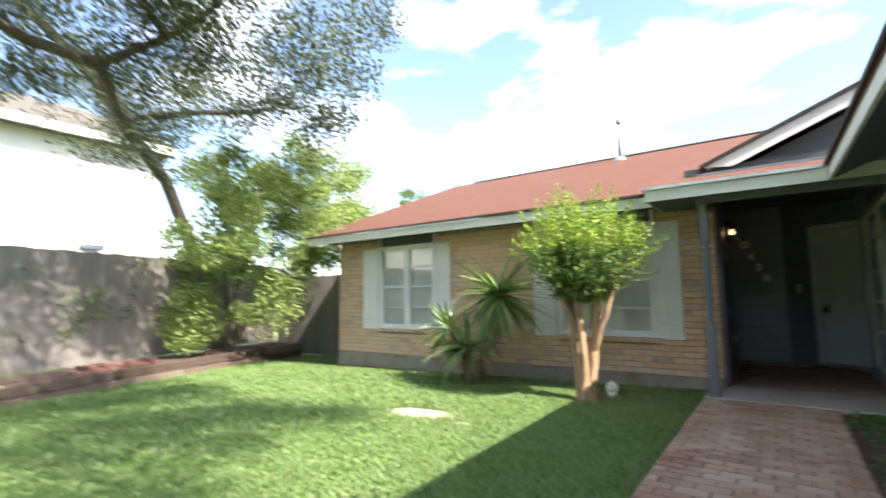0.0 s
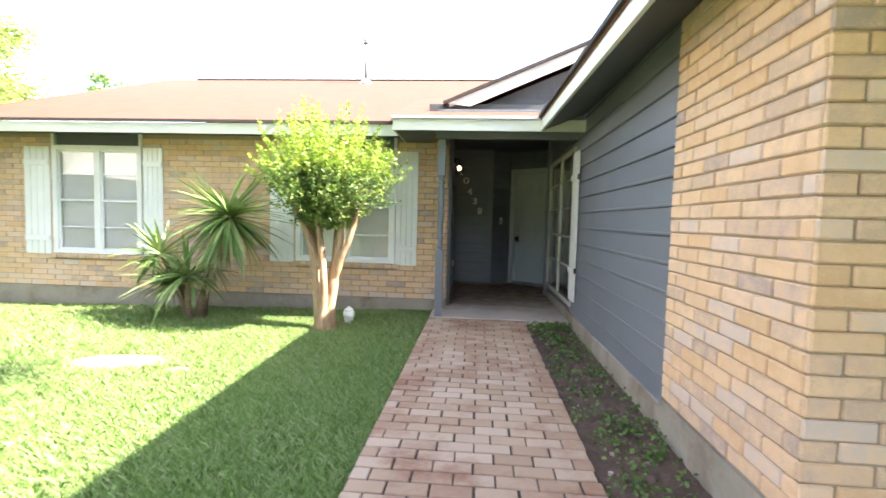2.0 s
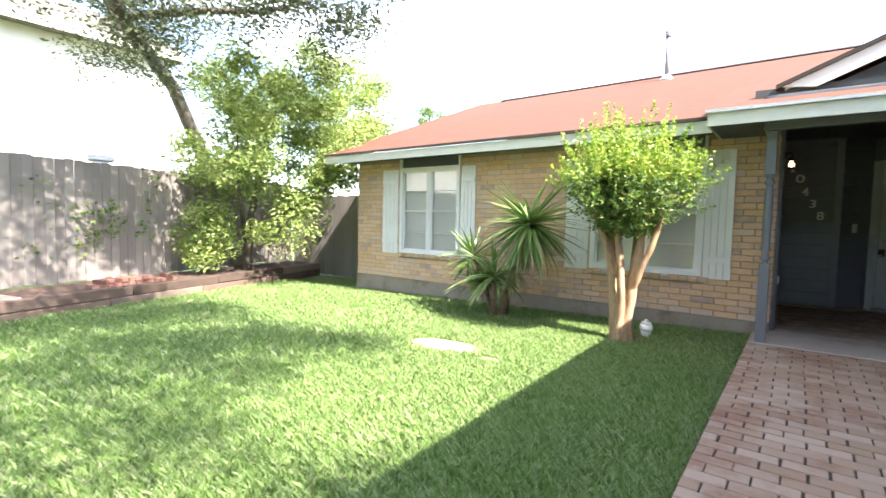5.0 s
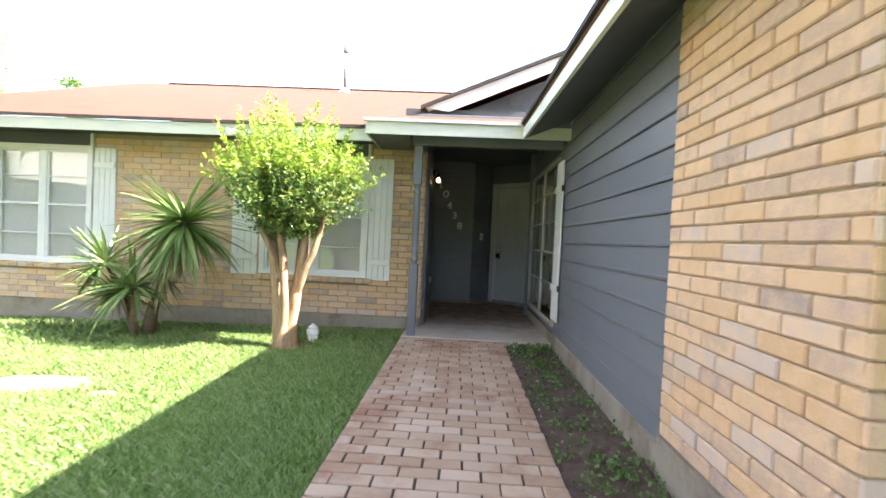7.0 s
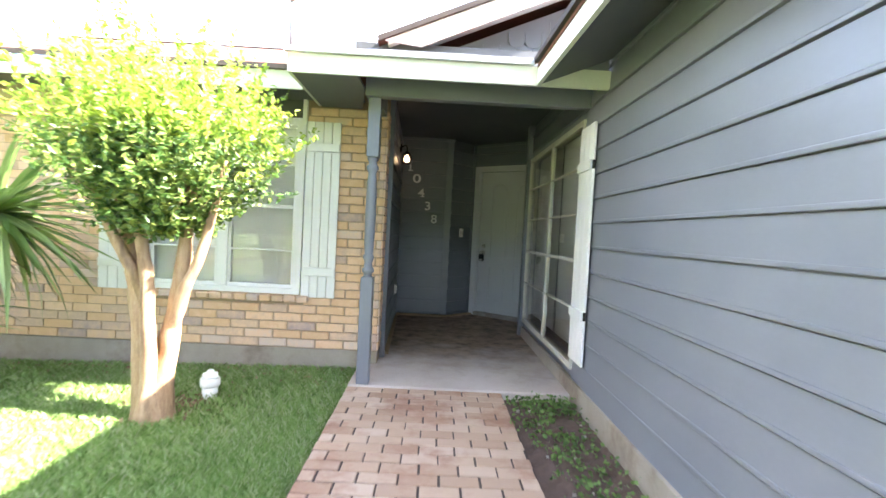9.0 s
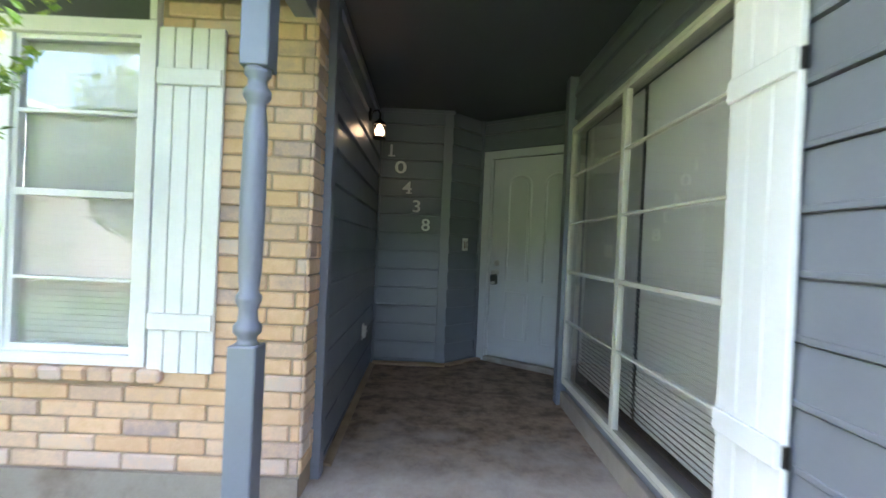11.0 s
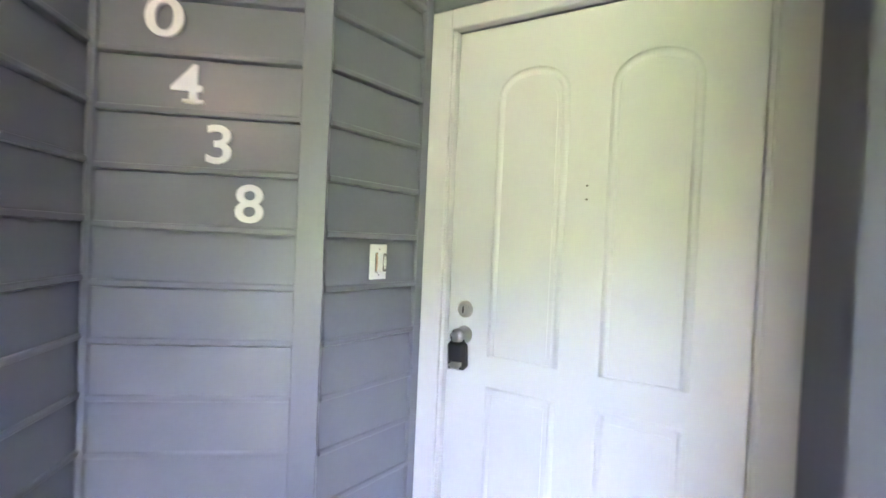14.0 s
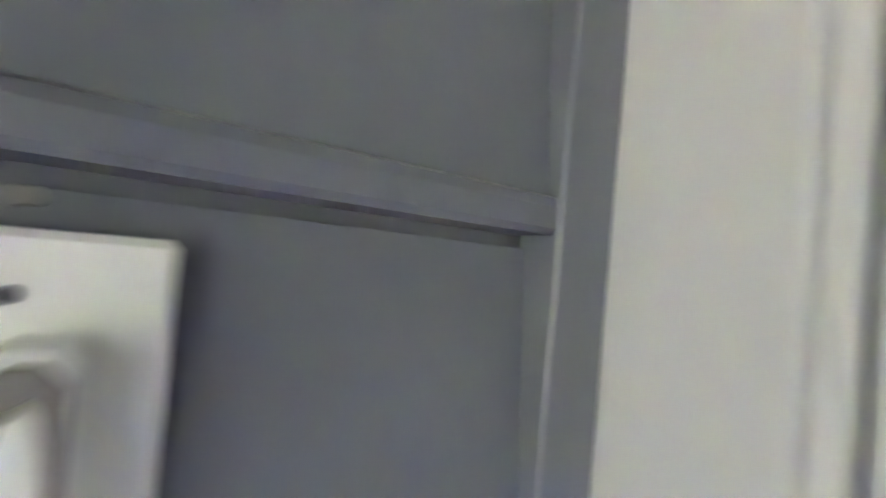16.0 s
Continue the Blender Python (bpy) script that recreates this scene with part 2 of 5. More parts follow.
M_LAMPGLASS = glass("lamp_glass", 0.15, (1.0, 0.9, 0.75))
M_BULB = glow("bulb", (1.0, 0.70, 0.40), 0.9)
M_ASPHALT = surface("asphalt_shingle_edge", [(0.03, 0.025, 0.022), (0.06, 0.05, 0.045)], 6, 60, 0.9, 0.4)


# ---- building helpers ----
def mesh_ob(name, bm, material, parent=None, label=""):
    me = bpy.data.meshes.new(name)
    bm.normal_update()
    bm.to_mesh(me)
    bm.free()
    me.materials.append(material)
    ob = new(name, me)
    if parent is not None:
        ob.parent = parent
    if label:
        ob["label"] = label
    return ob


def part(name, bm, material, parent, label=""):
    return mesh_ob(name, bm, material, parent, label)


def structure(name, bm, material, label, category):
    return tagged(mesh_ob(name, bm, material), label, category, kind="structure")


def thing(name, at, label, category, group="", kind=""):
    e = new(name)
    e.empty_display_size = 0.1
    e.matrix_world = at if isinstance(at, Matrix) else Matrix.Translation(at)
    return tagged(e, label, category, group, kind)


def box(x0, x1, y0, y1, z0, z1, bevel=0.0, bm=None, m=None):
    own = bmesh.new()
    bmesh.ops.create_cube(own, size=1.0, matrix=Matrix.Translation(((x0 + x1) / 2, (y0 + y1) / 2, (z0 + z1) / 2))
                          @ Matrix.Diagonal((abs(x1 - x0), abs(y1 - y0), abs(z1 - z0), 1)))
    if bevel:
        bmesh.ops.bevel(own, geom=own.edges[:], offset=bevel, segments=1, affect="EDGES")
    return merge(bm, own, m)


def merge(bm, own, m=None):
    if m is not None:
        own.transform(m)
    if bm is None:
        return own
    me = bpy.data.meshes.new("tmp")
    own.to_mesh(me)
    own.free()
    bm.from_mesh(me)
    bpy.data.meshes.remove(me)
    return bm


def prism(points, axis, a, b, bm=None):
    """A polygon of (u, v) pushed from a to b along axis: 'x': u, v = y, z; 'y': u, v = x, z; 'z': u, v = x, y."""
    own = bmesh.new()

    def at(u, v, w):
        return {"x": (w, u, v), "y": (u, w, v), "z": (u, v, w)}[axis]
    lo = [own.verts.new(at(u, v, a)) for u, v in points]
    hi = [own.verts.new(at(u, v, b)) for u, v in points]
    own.faces.new(lo)
    own.faces.new(list(reversed(hi)))
    n = len(points)
    for k in range(n):
        own.faces.new((lo[k], hi[k], hi[(k + 1) % n], lo[(k + 1) % n]))
    bmesh.ops.recalc_face_normals(own, faces=own.faces[:])
    return merge(bm, own)


def lathe(profile, segments=20, bm=None, m=None):
    """A turned solid from (radius, z) pairs."""
    own = bmesh.new()
    rings = []
    for r, z in profile:
        rings.append([own.verts.new((r * math.cos(2 * math.pi * k / segments), r * math.sin(2 * math.pi * k / segments), z)) for k in range(segments)])
    for a, b in zip(rings, rings[1:]):
        for k in range(segments):
            own.faces.new((a[k], a[(k + 1) % segments], b[(k + 1) % segments], b[k]))
    own.faces.new(list(reversed(rings[0])))
    own.faces.new(rings[-1])
    for f in own.faces:
        f.smooth = len(f.verts) == 4
    return merge(bm, own, m)


def tube(points, radii, segments=8, bm=None):
    """A limb through points, tapered by radii."""
    own = bmesh.new()
    pts = [Vector(p) for p in points]
    rings = []
    for k, p in enumerate(pts):
        d = (pts[min(k + 1, len(pts) - 1)] - pts[max(k - 1, 0)]).normalized()
        u = d.cross(Vector((0.3, 1, 0.2))).normalized()
        v = d.cross(u)
        rings.append([own.verts.new(p + (u * math.cos(2 * math.pi * q / segments) + v * math.sin(2 * math.pi * q / segments)) * radii[k]) for q in range(segments)])
    for a, b in zip(rings, rings[1:]):
        for q in range(segments):
            own.faces.new((a[q], a[(q + 1) % segments], b[(q + 1) % segments], b[q]))
    own.faces.new(rings[0])
    own.faces.new(rings[-1])
    bmesh.ops.recalc_face_normals(own, faces=own.faces[:])
    for f in own.faces:
        f.smooth = len(f.verts) == 4
    return merge(bm, own)


def raw_mesh(name, verts, faces, material, parent=None):
    me = bpy.data.meshes.new(name)
    me.from_pydata(verts, [], faces)
    me.materials.append(material)
    ob = new(name, me)
    if parent is not None:
        ob.parent = parent
    return ob


def leaf_mesh(name, centres, size, material, parent, rng, droop=0.0, slim=0.45):
    """A crown of separate leaves, each a folded rhombus, round the centres given (n x 3 array)."""
    n = len(centres)
    a = rng.normal(size=(n, 3))
    a[:, 2] = a[:, 2] * 0.6 - droop
    a /= np.linalg.norm(a, axis=1)[:, None]
    b = np.cross(a, rng.normal(size=(n, 3)))
    b /= np.linalg.norm(b, axis=1)[:, None]
    c = np.cross(a, b)
    s = size * rng.uniform(0.65, 1.3, size=(n, 1))
    v = np.empty((n, 4, 3))
    v[:, 0] = centres - a * s * 0.5
    v[:, 1] = centres + b * s * slim * 0.5 + c * s * 0.10
    v[:, 2] = centres + a * s * 0.5
    v[:, 3] = centres - b * s * slim * 0.5 + c * s * 0.10
    k = np.arange(n)[:, None] * 4
    f = np.concatenate([k + [0, 1, 2], k + [0, 2, 3]]).tolist()
    return tagged(raw_mesh(name, v.reshape(-1, 3).tolist(), f, material, parent), kind="stuff")


def clump_points(rng, centres, radius, per, flat=0.8):
    out = []
    for c in centres:
        r = radius * rng.uniform(0.6, 1.25)
        d = rng.normal(size=(per, 3))
        d /= np.linalg.norm(d, axis=1)[:, None]
        d *= (rng.uniform(0, 1, size=(per, 1)) ** 0.45) * r
        d[:, 2] *= flat
        out.append(np.asarray(c) + d)
    return np.concatenate(out)


piece_cache = {}


def piece(name, size, material, bevel=0.004):
    """The shared mesh of a brick, paver or plank, centred."""
    key = (name, tuple(round(v, 3) for v in size), material.name)
    if key not in piece_cache:
        bm = box(-size[0] / 2, size[0] / 2, -size[1] / 2, size[1] / 2, -size[2] / 2, size[2] / 2)
        if bevel:
            bmesh.ops.bevel(bm, geom=bm.edges[:], offset=bevel, segments=1, affect="EDGES")
        me = bpy.data.meshes.new(name)
        bm.to_mesh(me)
        bm.free()
        me.materials.append(material)
        piece_cache[key] = me
    return piece_cache[key]


def lawn_z(x, y):
    return -0.075 + 0.024 * min(0.0, max(x, -9.0))


# ---- ground ----
xs = sorted(set([-4000, -1500, -500, -150, -60, -30, -20, -14, 14, 20, 30, 60, 150, 500, 1500, 4000] + [round(-11 + 0.5 * k, 2) for k in range(48)]))
ys = sorted(set([-4000, -1500, -500, -150, -60, -30, -20, -14, 16, 20, 30, 60, 150, 500, 1500, 4000] + [round(-10 + 0.5 * k, 2) for k in range(50)]))
verts = [(x, y, lawn_z(x, y) + (0.012 * noise.noise((x * 0.9, y * 0.9, 0)) if abs(x) < 12 and abs(y) < 15 else 0)) for y in ys for x in xs]
faces = [(j * len(xs) + i, j * len(xs) + i + 1, (j + 1) * len(xs) + i + 1, (j + 1) * len(xs) + i) for j in range(len(ys) - 1) for i in range(len(xs) - 1)]
tagged(raw_mesh("ground", verts, faces, M_LAWN), "lawn soil and thatch under the grass", "ground", kind="structure")

# Added out of view: blocks low sky so the porch stays dark.
structure("backdrop", box(-110, 110, -52.2, -52.0, -1, 17.0), M_OAKLEAF, "unseen dark sheet added to keep low sky light off the porch", "backdrop")

# ---- house: walls ----
FY = 7.0            # brick face of the front wall
SX = 1.72           # siding plane of the garage wing
PX = 0.20           # end of the brick front wall, beside the porch
PS, PE = 0.225, 0.155    # siding plane of the porch's other side, at the street end and at the number wall
BX = 1.70           # brick face of the garage wing
NY = 9.475          # wall that carries the house number
WIN = [(-5.24, -3.95, 0.56, 2.19), (-1.80, -0.47, 0.56, 2.19)]
bm = bmesh.new()
edges = [-6.33, WIN[0][0], WIN[0][1], WIN[1][0], WIN[1][1], PX]
for k, (a, b) in enumerate(zip(edges, edges[1:])):
    if k in (1, 3):
        box(a, b, FY + 0.012, FY + 0.19, -0.5, 0.56, bm=bm)
    else:
        box(a, b, FY + 0.012, FY + 0.19, -0.5, 2.3, bm=bm)
wall_front = structure("wall_front", bm, M_MORTAR, "tan and brown brick front wall with pale mortar", "wall")
structure("foundation_front", box(-6.34, PX, FY - 0.012, FY + 0.01, -0.5, 0.10), M_FOUND, "grey concrete foundation below the brick", "foundation")
structure("wall_left", box(-6.33, -6.13, FY + 0.2, 15.0, -0.5, 2.3), M_MORTAR, "plain side wall of the house", "wall")
structure("wall_right", box(8.0, 8.2, 2.66, 15.2, -0.5, 2.6), M_MORTAR, "plain side wall of the house", "wall")
structure("wall_back", box(-6.33, 8.0, 15.0, 15.2, -0.5, 2.3), M_MORTAR, "plain back wall of the house", "wall")

# garage wing
structure("wall_garage_brick", box(BX + 0.012, 1.92, 2.452, 3.61, -0.4, 2.31), M_MORTAR, "tan and brown brick return of the garage wing", "wall")
structure("wall_garage_front", box(1.92, 8.2, 2.452, 2.65, -0.4, 2.31), M_MORTAR, "tan brick front of the garage wing", "wall")
structure("foundation_garage", box(BX - 0.006, BX + 0.011, 2.44, 3.61, -0.4, 0.16), M_FOUND, "grey concrete foundation below the brick", "foundation")
structure("foundation_siding", box(SX - 0.022, SX + 0.015, 3.611, 8.5, -0.4, 0.108, 0.004), M_FOUND, "concrete foundation edge below the siding", "foundation")
bm = bmesh.new()
W3 = (6.48, 8.43, 0.17, 2.035)
box(SX + 0.016, SX + 0.16, 3.611, W3[0], -0.05, 2.42, bm=bm)
box(SX + 0.016, SX + 0.16, W3[1], 8.52, 0.0, 2.42, bm=bm)
box(SX + 0.016, SX + 0.16, W3[0], W3[1], 0.0, W3[2], bm=bm)
box(SX + 0.016, SX + 0.16, W3[0], W3[1], W3[3], 2.42, bm=bm)
wall_siding = structure("wall_siding", bm, M_GREY, "blue-grey painted lap siding wall beside the walk", "wall")
# porch side wall, number wall, bell wall, door wall
wall_porch = structure("wall_porch", prism([(0.0, FY + 0.2), (PS - 0.016, FY + 0.2), (PE - 0.016, NY), (PE - 0.016, 9.6), (0.0, 9.6)], "z", 0.0, 2.42), M_GREY, "blue-grey painted lap siding porch wall", "wall")
wall_number = structure("wall_number", box(PE - 0.015, 0.85, NY + 0.016, NY + 0.15, 0.0, 2.42), M_GREY, "blue-grey lap siding wall with the house number", "wall")


def place(ob, m):
    ob.matrix_world = m
    return ob


BELL = Matrix.Translation((0.85, NY, 0)) @ Matrix.Rotation(radians(45), 4, "Z")      # local x along the wall, -y out of it
BELL_L = 0.468
DOOR_A = -38.0
DOOR = Matrix.Translation((1.18, 9.81, 0)) @ Matrix.Rotation(radians(DOOR_A), 4, "Z")
wall_bell = structure("wall_bell", box(0, BELL_L, 0.016, 0.12, 0.0, 2.42), M_GREY, "blue-grey lap siding wall with the doorbell", "wall")
place(wall_bell, BELL)
bm = box(0.0, 1.30, 0.0305, 0.14, 2.0805, 2.42)
box(1.113, 1.30, 0.031, 0.14, 0.0, 2.08, bm=bm)
wall_door = place(structure("wall_door", bm, M_GREY, "grey siding wall round the front door", "wall"), DOOR)
structure("wall_return_back", box(2.12, 2.28, 8.521, 9.12, 0.0, 2.42), M_GREY, "grey wall end beside the front door", "wall")
structure("wall_return", box(SX + 0.162, 3.0, 8.40, 8.52, 0.0, 2.42), M_GREY, "grey wall end beside the front door", "wall")

# boards of the siding: every board laps the one below


def boards(wall, length, z0, z1, m, gaps=(), step=0.17, deep=1.0):
    """Lap boards along local x from 0 to length, facing local -y, under the wall."""
    z = z0
    while z < z1 - 0.02:
        h = min(step, z1 - z)
        spans = [(0.0, length)]
        for a, b, za, zb in gaps:
            if z < zb - 0.01 and z + h > za + 0.01:
                spans = [q for s in spans for q in ((s[0], min(s[1], a)), (max(s[0], b), s[1])) if q[1] - q[0] > 0.01]
        for a, b in spans:
            prof = [(0.016, z - 0.003), (-0.011, z - 0.003), (-0.0135, z), (-0.0135, z + 0.010), (-0.0115, z + 0.0145), (-0.0065, z + 0.0165),
                    (-0.0060, z + 0.020), (0.0065, z + h - 0.010), (0.016, z + h - 0.010)]
            ob = part("board", prism([(u * deep if u < 0.01 else u, v) for u, v in prof], "x", a, b), M_GREY, wall)
            ob.matrix_world = m
        z += h


RIGHT = Matrix.Translation((SX, 8.52, 0)) @ Matrix.Rotation(radians(-90), 4, "Z")     # local x runs towards the street
boards(wall_siding, 8.52 - 3.615, 0.079, 2.36, RIGHT, step=0.169, deep=0.62, gaps=[(8.52 - W3[1], 8.52 - W3[0], W3[2] - 0.02, W3[3] + 0.02)])
TURN = math.atan2(PS - PE, NY - FY - 0.2)
LEFT = Matrix.Translation((PS, FY + 0.2, 0)) @ Matrix.Rotation(radians(90) + TURN, 4, "Z")
LAP = 0.1725
boards(wall_porch, NY - FY - 0.2, 0.050, 2.40, LEFT, step=LAP)
boards(wall_number, 0.85 - PE, 0.035, 2.42, Matrix.Translation((PE, NY, 0)), step=LAP)
boards(wall_bell, BELL_L - 0.02, 0.035, 2.42, BELL, step=LAP)
boards(wall_door, 1.2, 2.115, 2.42, DOOR)

# trims of the porch
structure("trim_number_corner", box(0.762, 0.850, NY - 0.018, NY + 0.01, 0, 2.42, 0.003), M_GREY, "grey corner board", "trim")
place(structure("trim_bell_end", box(BELL_L - 0.052, BELL_L - 0.012, -0.016, 0.012, 0, 2.42, 0.002), M_GREY, "narrow grey trim strip", "trim"), BELL)
structure("trim_number_left", box(PE + 0.004, PE + 0.024, NY - 0.022, NY - 0.001, 0, 2.42, 0.003), M_GREY, "narrow grey trim strip", "trim")
structure("trim_porch_corner", box(0.06, PS + 0.020, FY + 0.192, FY + 0.27, 0, 2.42, 0.004), M_GREY, "grey corner board", "trim")
structure("trim_siding_end", box(SX - 0.05, SX + 0.06, 8.432, 8.53, 0, 2.42, 0.004), M_GREY, "grey corner board", "trim")
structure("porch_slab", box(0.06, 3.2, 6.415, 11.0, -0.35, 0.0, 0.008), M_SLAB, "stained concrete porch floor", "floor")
structure("ceiling_porch", box(-0.0, 3.2, 6.47, 11.0, 2.42, 2.5), M_GREYD, "grey porch ceiling, darkened in colour to deepen the shade", "ceiling")
structure("porch_beam", box(0.10, SX, 6.38, 6.47, 2.09, 2.42, 0.004), M_GREY, "grey painted beam over the porch opening", "beam")
structure("porch_beam_side", box(0.10, 0.19, 6.471, FY + 0.2, 2.09, 2.24, 0.004), M_GREY, "grey painted beam over the porch side", "beam")
structure("porch_wall_right", box(3.2, 3.3, 8.4, 11.1, -0.2, 2.42), M_GREY, "plain wall behind the porch", "wall")
structure("porch_wall_back", box(0.0, 3.2, 11.0, 11.1, 0, 2.42), M_GREY, "plain wall behind the porch", "wall")

structure("fascia_porch_end", box(-0.345, -0.327, 6.053, 6.86, 2.115, 2.20), M_FASCIA, "pale painted end board of the porch eave", "fascia")
LIP = surface("tan_dirt_edge", [(0.30, 0.20, 0.11), (0.42, 0.30, 0.19)], 6, 70, 0.9, 0.5)
structure("floor_lip_number", box(PE + 0.02, 0.86, NY - 0.085, NY - 0.003, 0.001, 0.022, 0.004), LIP, "tan unpainted edge along the wall base", "floor edge")
place(structure("floor_lip_bell", box(0.0, 0.46, -0.075, -0.003, 0.001, 0.020, 0.004), LIP, "tan unpainted edge along the wall base", "floor edge"), BELL)
structure("floor_lip_porch", prism([(PS + 0.003, FY + 0.33), (PS + 0.045, FY + 0.33), (PE + 0.045, NY - 0.086), (PE + 0.003, NY - 0.086)], "z", 0.001, 0.014), LIP, "tan unpainted edge along the wall base", "floor edge")
structure("crown_number", box(PE + 0.02, 0.86, NY - 0.03, NY - 0.019, 2.385, 2.419), M_GREY, "grey trim under the porch ceiling", "trim")
place(structure("crown_door", box(0.0, 1.25, -0.012, 0.006, 2.385, 2.419), M_GREY, "grey trim under the porch ceiling", "trim"), DOOR)

# ---- roofs ----
EZ = 2.28
RIDGE_Y, RIDGE_Z = 11.5, 4.22
prof = [(6.42, EZ), (RIDGE_Y, RIDGE_Z), (16.0, EZ), (16.0, EZ - 0.03), (RIDGE_Y, RIDGE_Z - 0.05), (6.42, EZ - 0.03)]
structure("roof_main", prism(prof, "x", -6.62, 9.0), M_ROOF, "faded red shingle roof of the house", "roof")
structure("roof_edge", box(-6.62, -0.36, 6.40, 6.425, EZ - 0.03, EZ + 0.005), M_ASPHALT, "dark drip edge of the roof", "roof edge")
structure("fascia_main", box(-6.60, -0.36, 6.43, 6.455, 2.12, EZ - 0.032), M_FASCIA, "pale green-white painted fascia board", "fascia")
structure("soffit_main", box(-6.60, 0.0, 6.456, FY + 0.2, 2.195, 2.215), M_GREYD, "grey soffit, darkened in colour to deepen the shade", "soffit")
prof = [(6.0, 2.27), (8.6, 3.10), (8.6, 3.0), (6.0, 2.25)]
structure("roof_porch", prism(prof, "x", -0.36, 1.25), M_ROOF, "faded red shingle roof over the porch", "roof")
structure("fascia_porch", box(-0.345, SX, 6.03, 6.052, 2.115, 2.235), M_FASCIA, "pale green-white painted fascia board", "fascia")
structure("drip_edge_porch", box(-0.36, 1.22, 5.995, 6.03, 2.237, 2.268), M_GALV, "bare metal drip edge", "roof edge")
structure("soffit_porch_end", prism([(-0.327, 6.055), (0.098, 6.055), (0.098, 6.38), (0.0, 6.9), (-0.327, 6.9)], "z", 2.12, 2.14), M_GREYD, "grey soffit, darkened in colour to deepen the shade", "soffit")
structure("soffit_porch", prism([(6.055, 2.122), (6.379, 2.252), (6.379, 2.272), (6.055, 2.142)], "x", 0.10, SX - 0.012), M_GREYD, "grey sloping soffit, darkened in colour to deepen the shade", "soffit")
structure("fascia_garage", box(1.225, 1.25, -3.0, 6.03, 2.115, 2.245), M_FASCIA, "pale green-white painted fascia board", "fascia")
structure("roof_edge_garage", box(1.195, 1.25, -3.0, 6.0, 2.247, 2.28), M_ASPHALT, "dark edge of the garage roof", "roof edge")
structure("soffit_garage", prism([(1.251, 2.125), (1.90, 2.391), (1.90, 2.411), (1.251, 2.145)], "y", -3.0, 6.029), M_GREYD, "grey sloping soffit, darkened in colour to deepen the shade", "soffit")
structure("eave_closure", prism([(1.255, 2.2355), (SX - 0.014, 2.2355), (SX - 0.014, 2.315), (1.42, 2.2355 - 0.04 + 0.05)], "y", 6.031, 6.05), M_GREY, "grey board closing the eave corner", "trim")
EAVE = Matrix(((1, -0.03, 0, 0.20), (0, 1, 0, 0), (0, 0, 1, 0), (0, 0, 0, 1)))      # the eave runs a little out of square
for eave_part in ("fascia_garage", "roof_edge_garage", "soffit_garage"):
    bpy.data.objects[eave_part].data.transform(EAVE)
prof = [(1.22, 2.26), (4.6, 3.67), (8.0, 2.26), (8.0, 2.22), (4.6, 3.60), (1.22, 2.22)]
structure("roof_garage", prism(prof, "y", -3.0, 6.0), M_ROOF, "faded red shingle roof of the garage wing", "roof").data.transform(EAVE)
# gable over the porch
GY = 6.75
prof = [(0.50, 2.50), (3.4, 3.72), (6.4, 2.50)]
structure("gable_wall", prism(prof, "y", GY, GY + 0.1), M_GREY, "grey gable with scalloped shingles", "gable")
prof = [(0.22, 2.49), (3.4, 3.83), (3.4, 3.70), (0.48, 2.46)]
structure("rake_board", prism(prof, "y", GY - 0.36, GY - 0.335), M_WHITE, "white painted rake board of the gable", "trim")
prof = [(0.17, 2.51), (3.4, 3.875), (6.63, 2.51), (6.63, 2.47), (3.4, 3.835), (0.17, 2.47)]
structure("roof_gable", prism(prof, "y", GY - 0.355, 12.0), M_ROOF, "faded red shingle roof over the gable", "roof")
structure("roof_edge_gable", prism(prof, "y", GY - 0.385, GY - 0.356), M_ASPHALT, "dark edge of the gable roof", "roof edge")
structure("ridge_cap", prism([(RIDGE_Y - 0.12, RIDGE_Z - 0.02), (RIDGE_Y, RIDGE_Z + 0.035), (RIDGE_Y + 0.12, RIDGE_Z - 0.02)], "x", -5.9, 8.9), M_ASPHALT, "dark ridge cap of the roof", "roof ridge")
structure("soffit_gable", prism([(0.24, 2.492), (3.4, 3.828), (3.4, 3.80), (0.24, 2.464)], "y", GY - 0.334, GY - 0.002), M_WHITE, "pale painted soffit of the gable", "soffit")
# rooms behind the windows
bm = box(-6.1, 0.0, 8.0, 8.1, -0.2, 2.19)
structure("wall_room_front", bm, M_ROOM, "plain room wall behind the blinds", "wall")
structure("ceiling_room_front", box(-6.1, 0.0, FY + 0.2, 8.0, 2.216, 2.25), M_ROOM, "plain room ceiling", "ceiling")
structure("wall_room_side", box(2.9, 3.0, 2.66, 8.39, -0.2, 2.42), M_ROOM, "plain room wall behind the blinds", "wall")
structure("ceiling_room_side", box(SX + 0.17, 2.9, 2.66, 8.39, 2.30, 2.34), M_ROOM, "plain room ceiling", "ceiling")
structure("floor_room_side", box(SX + 0.17, 2.9, 2.66, 8.39, -0.05, 0.0), M_ROOM, "plain room floor", "floor")


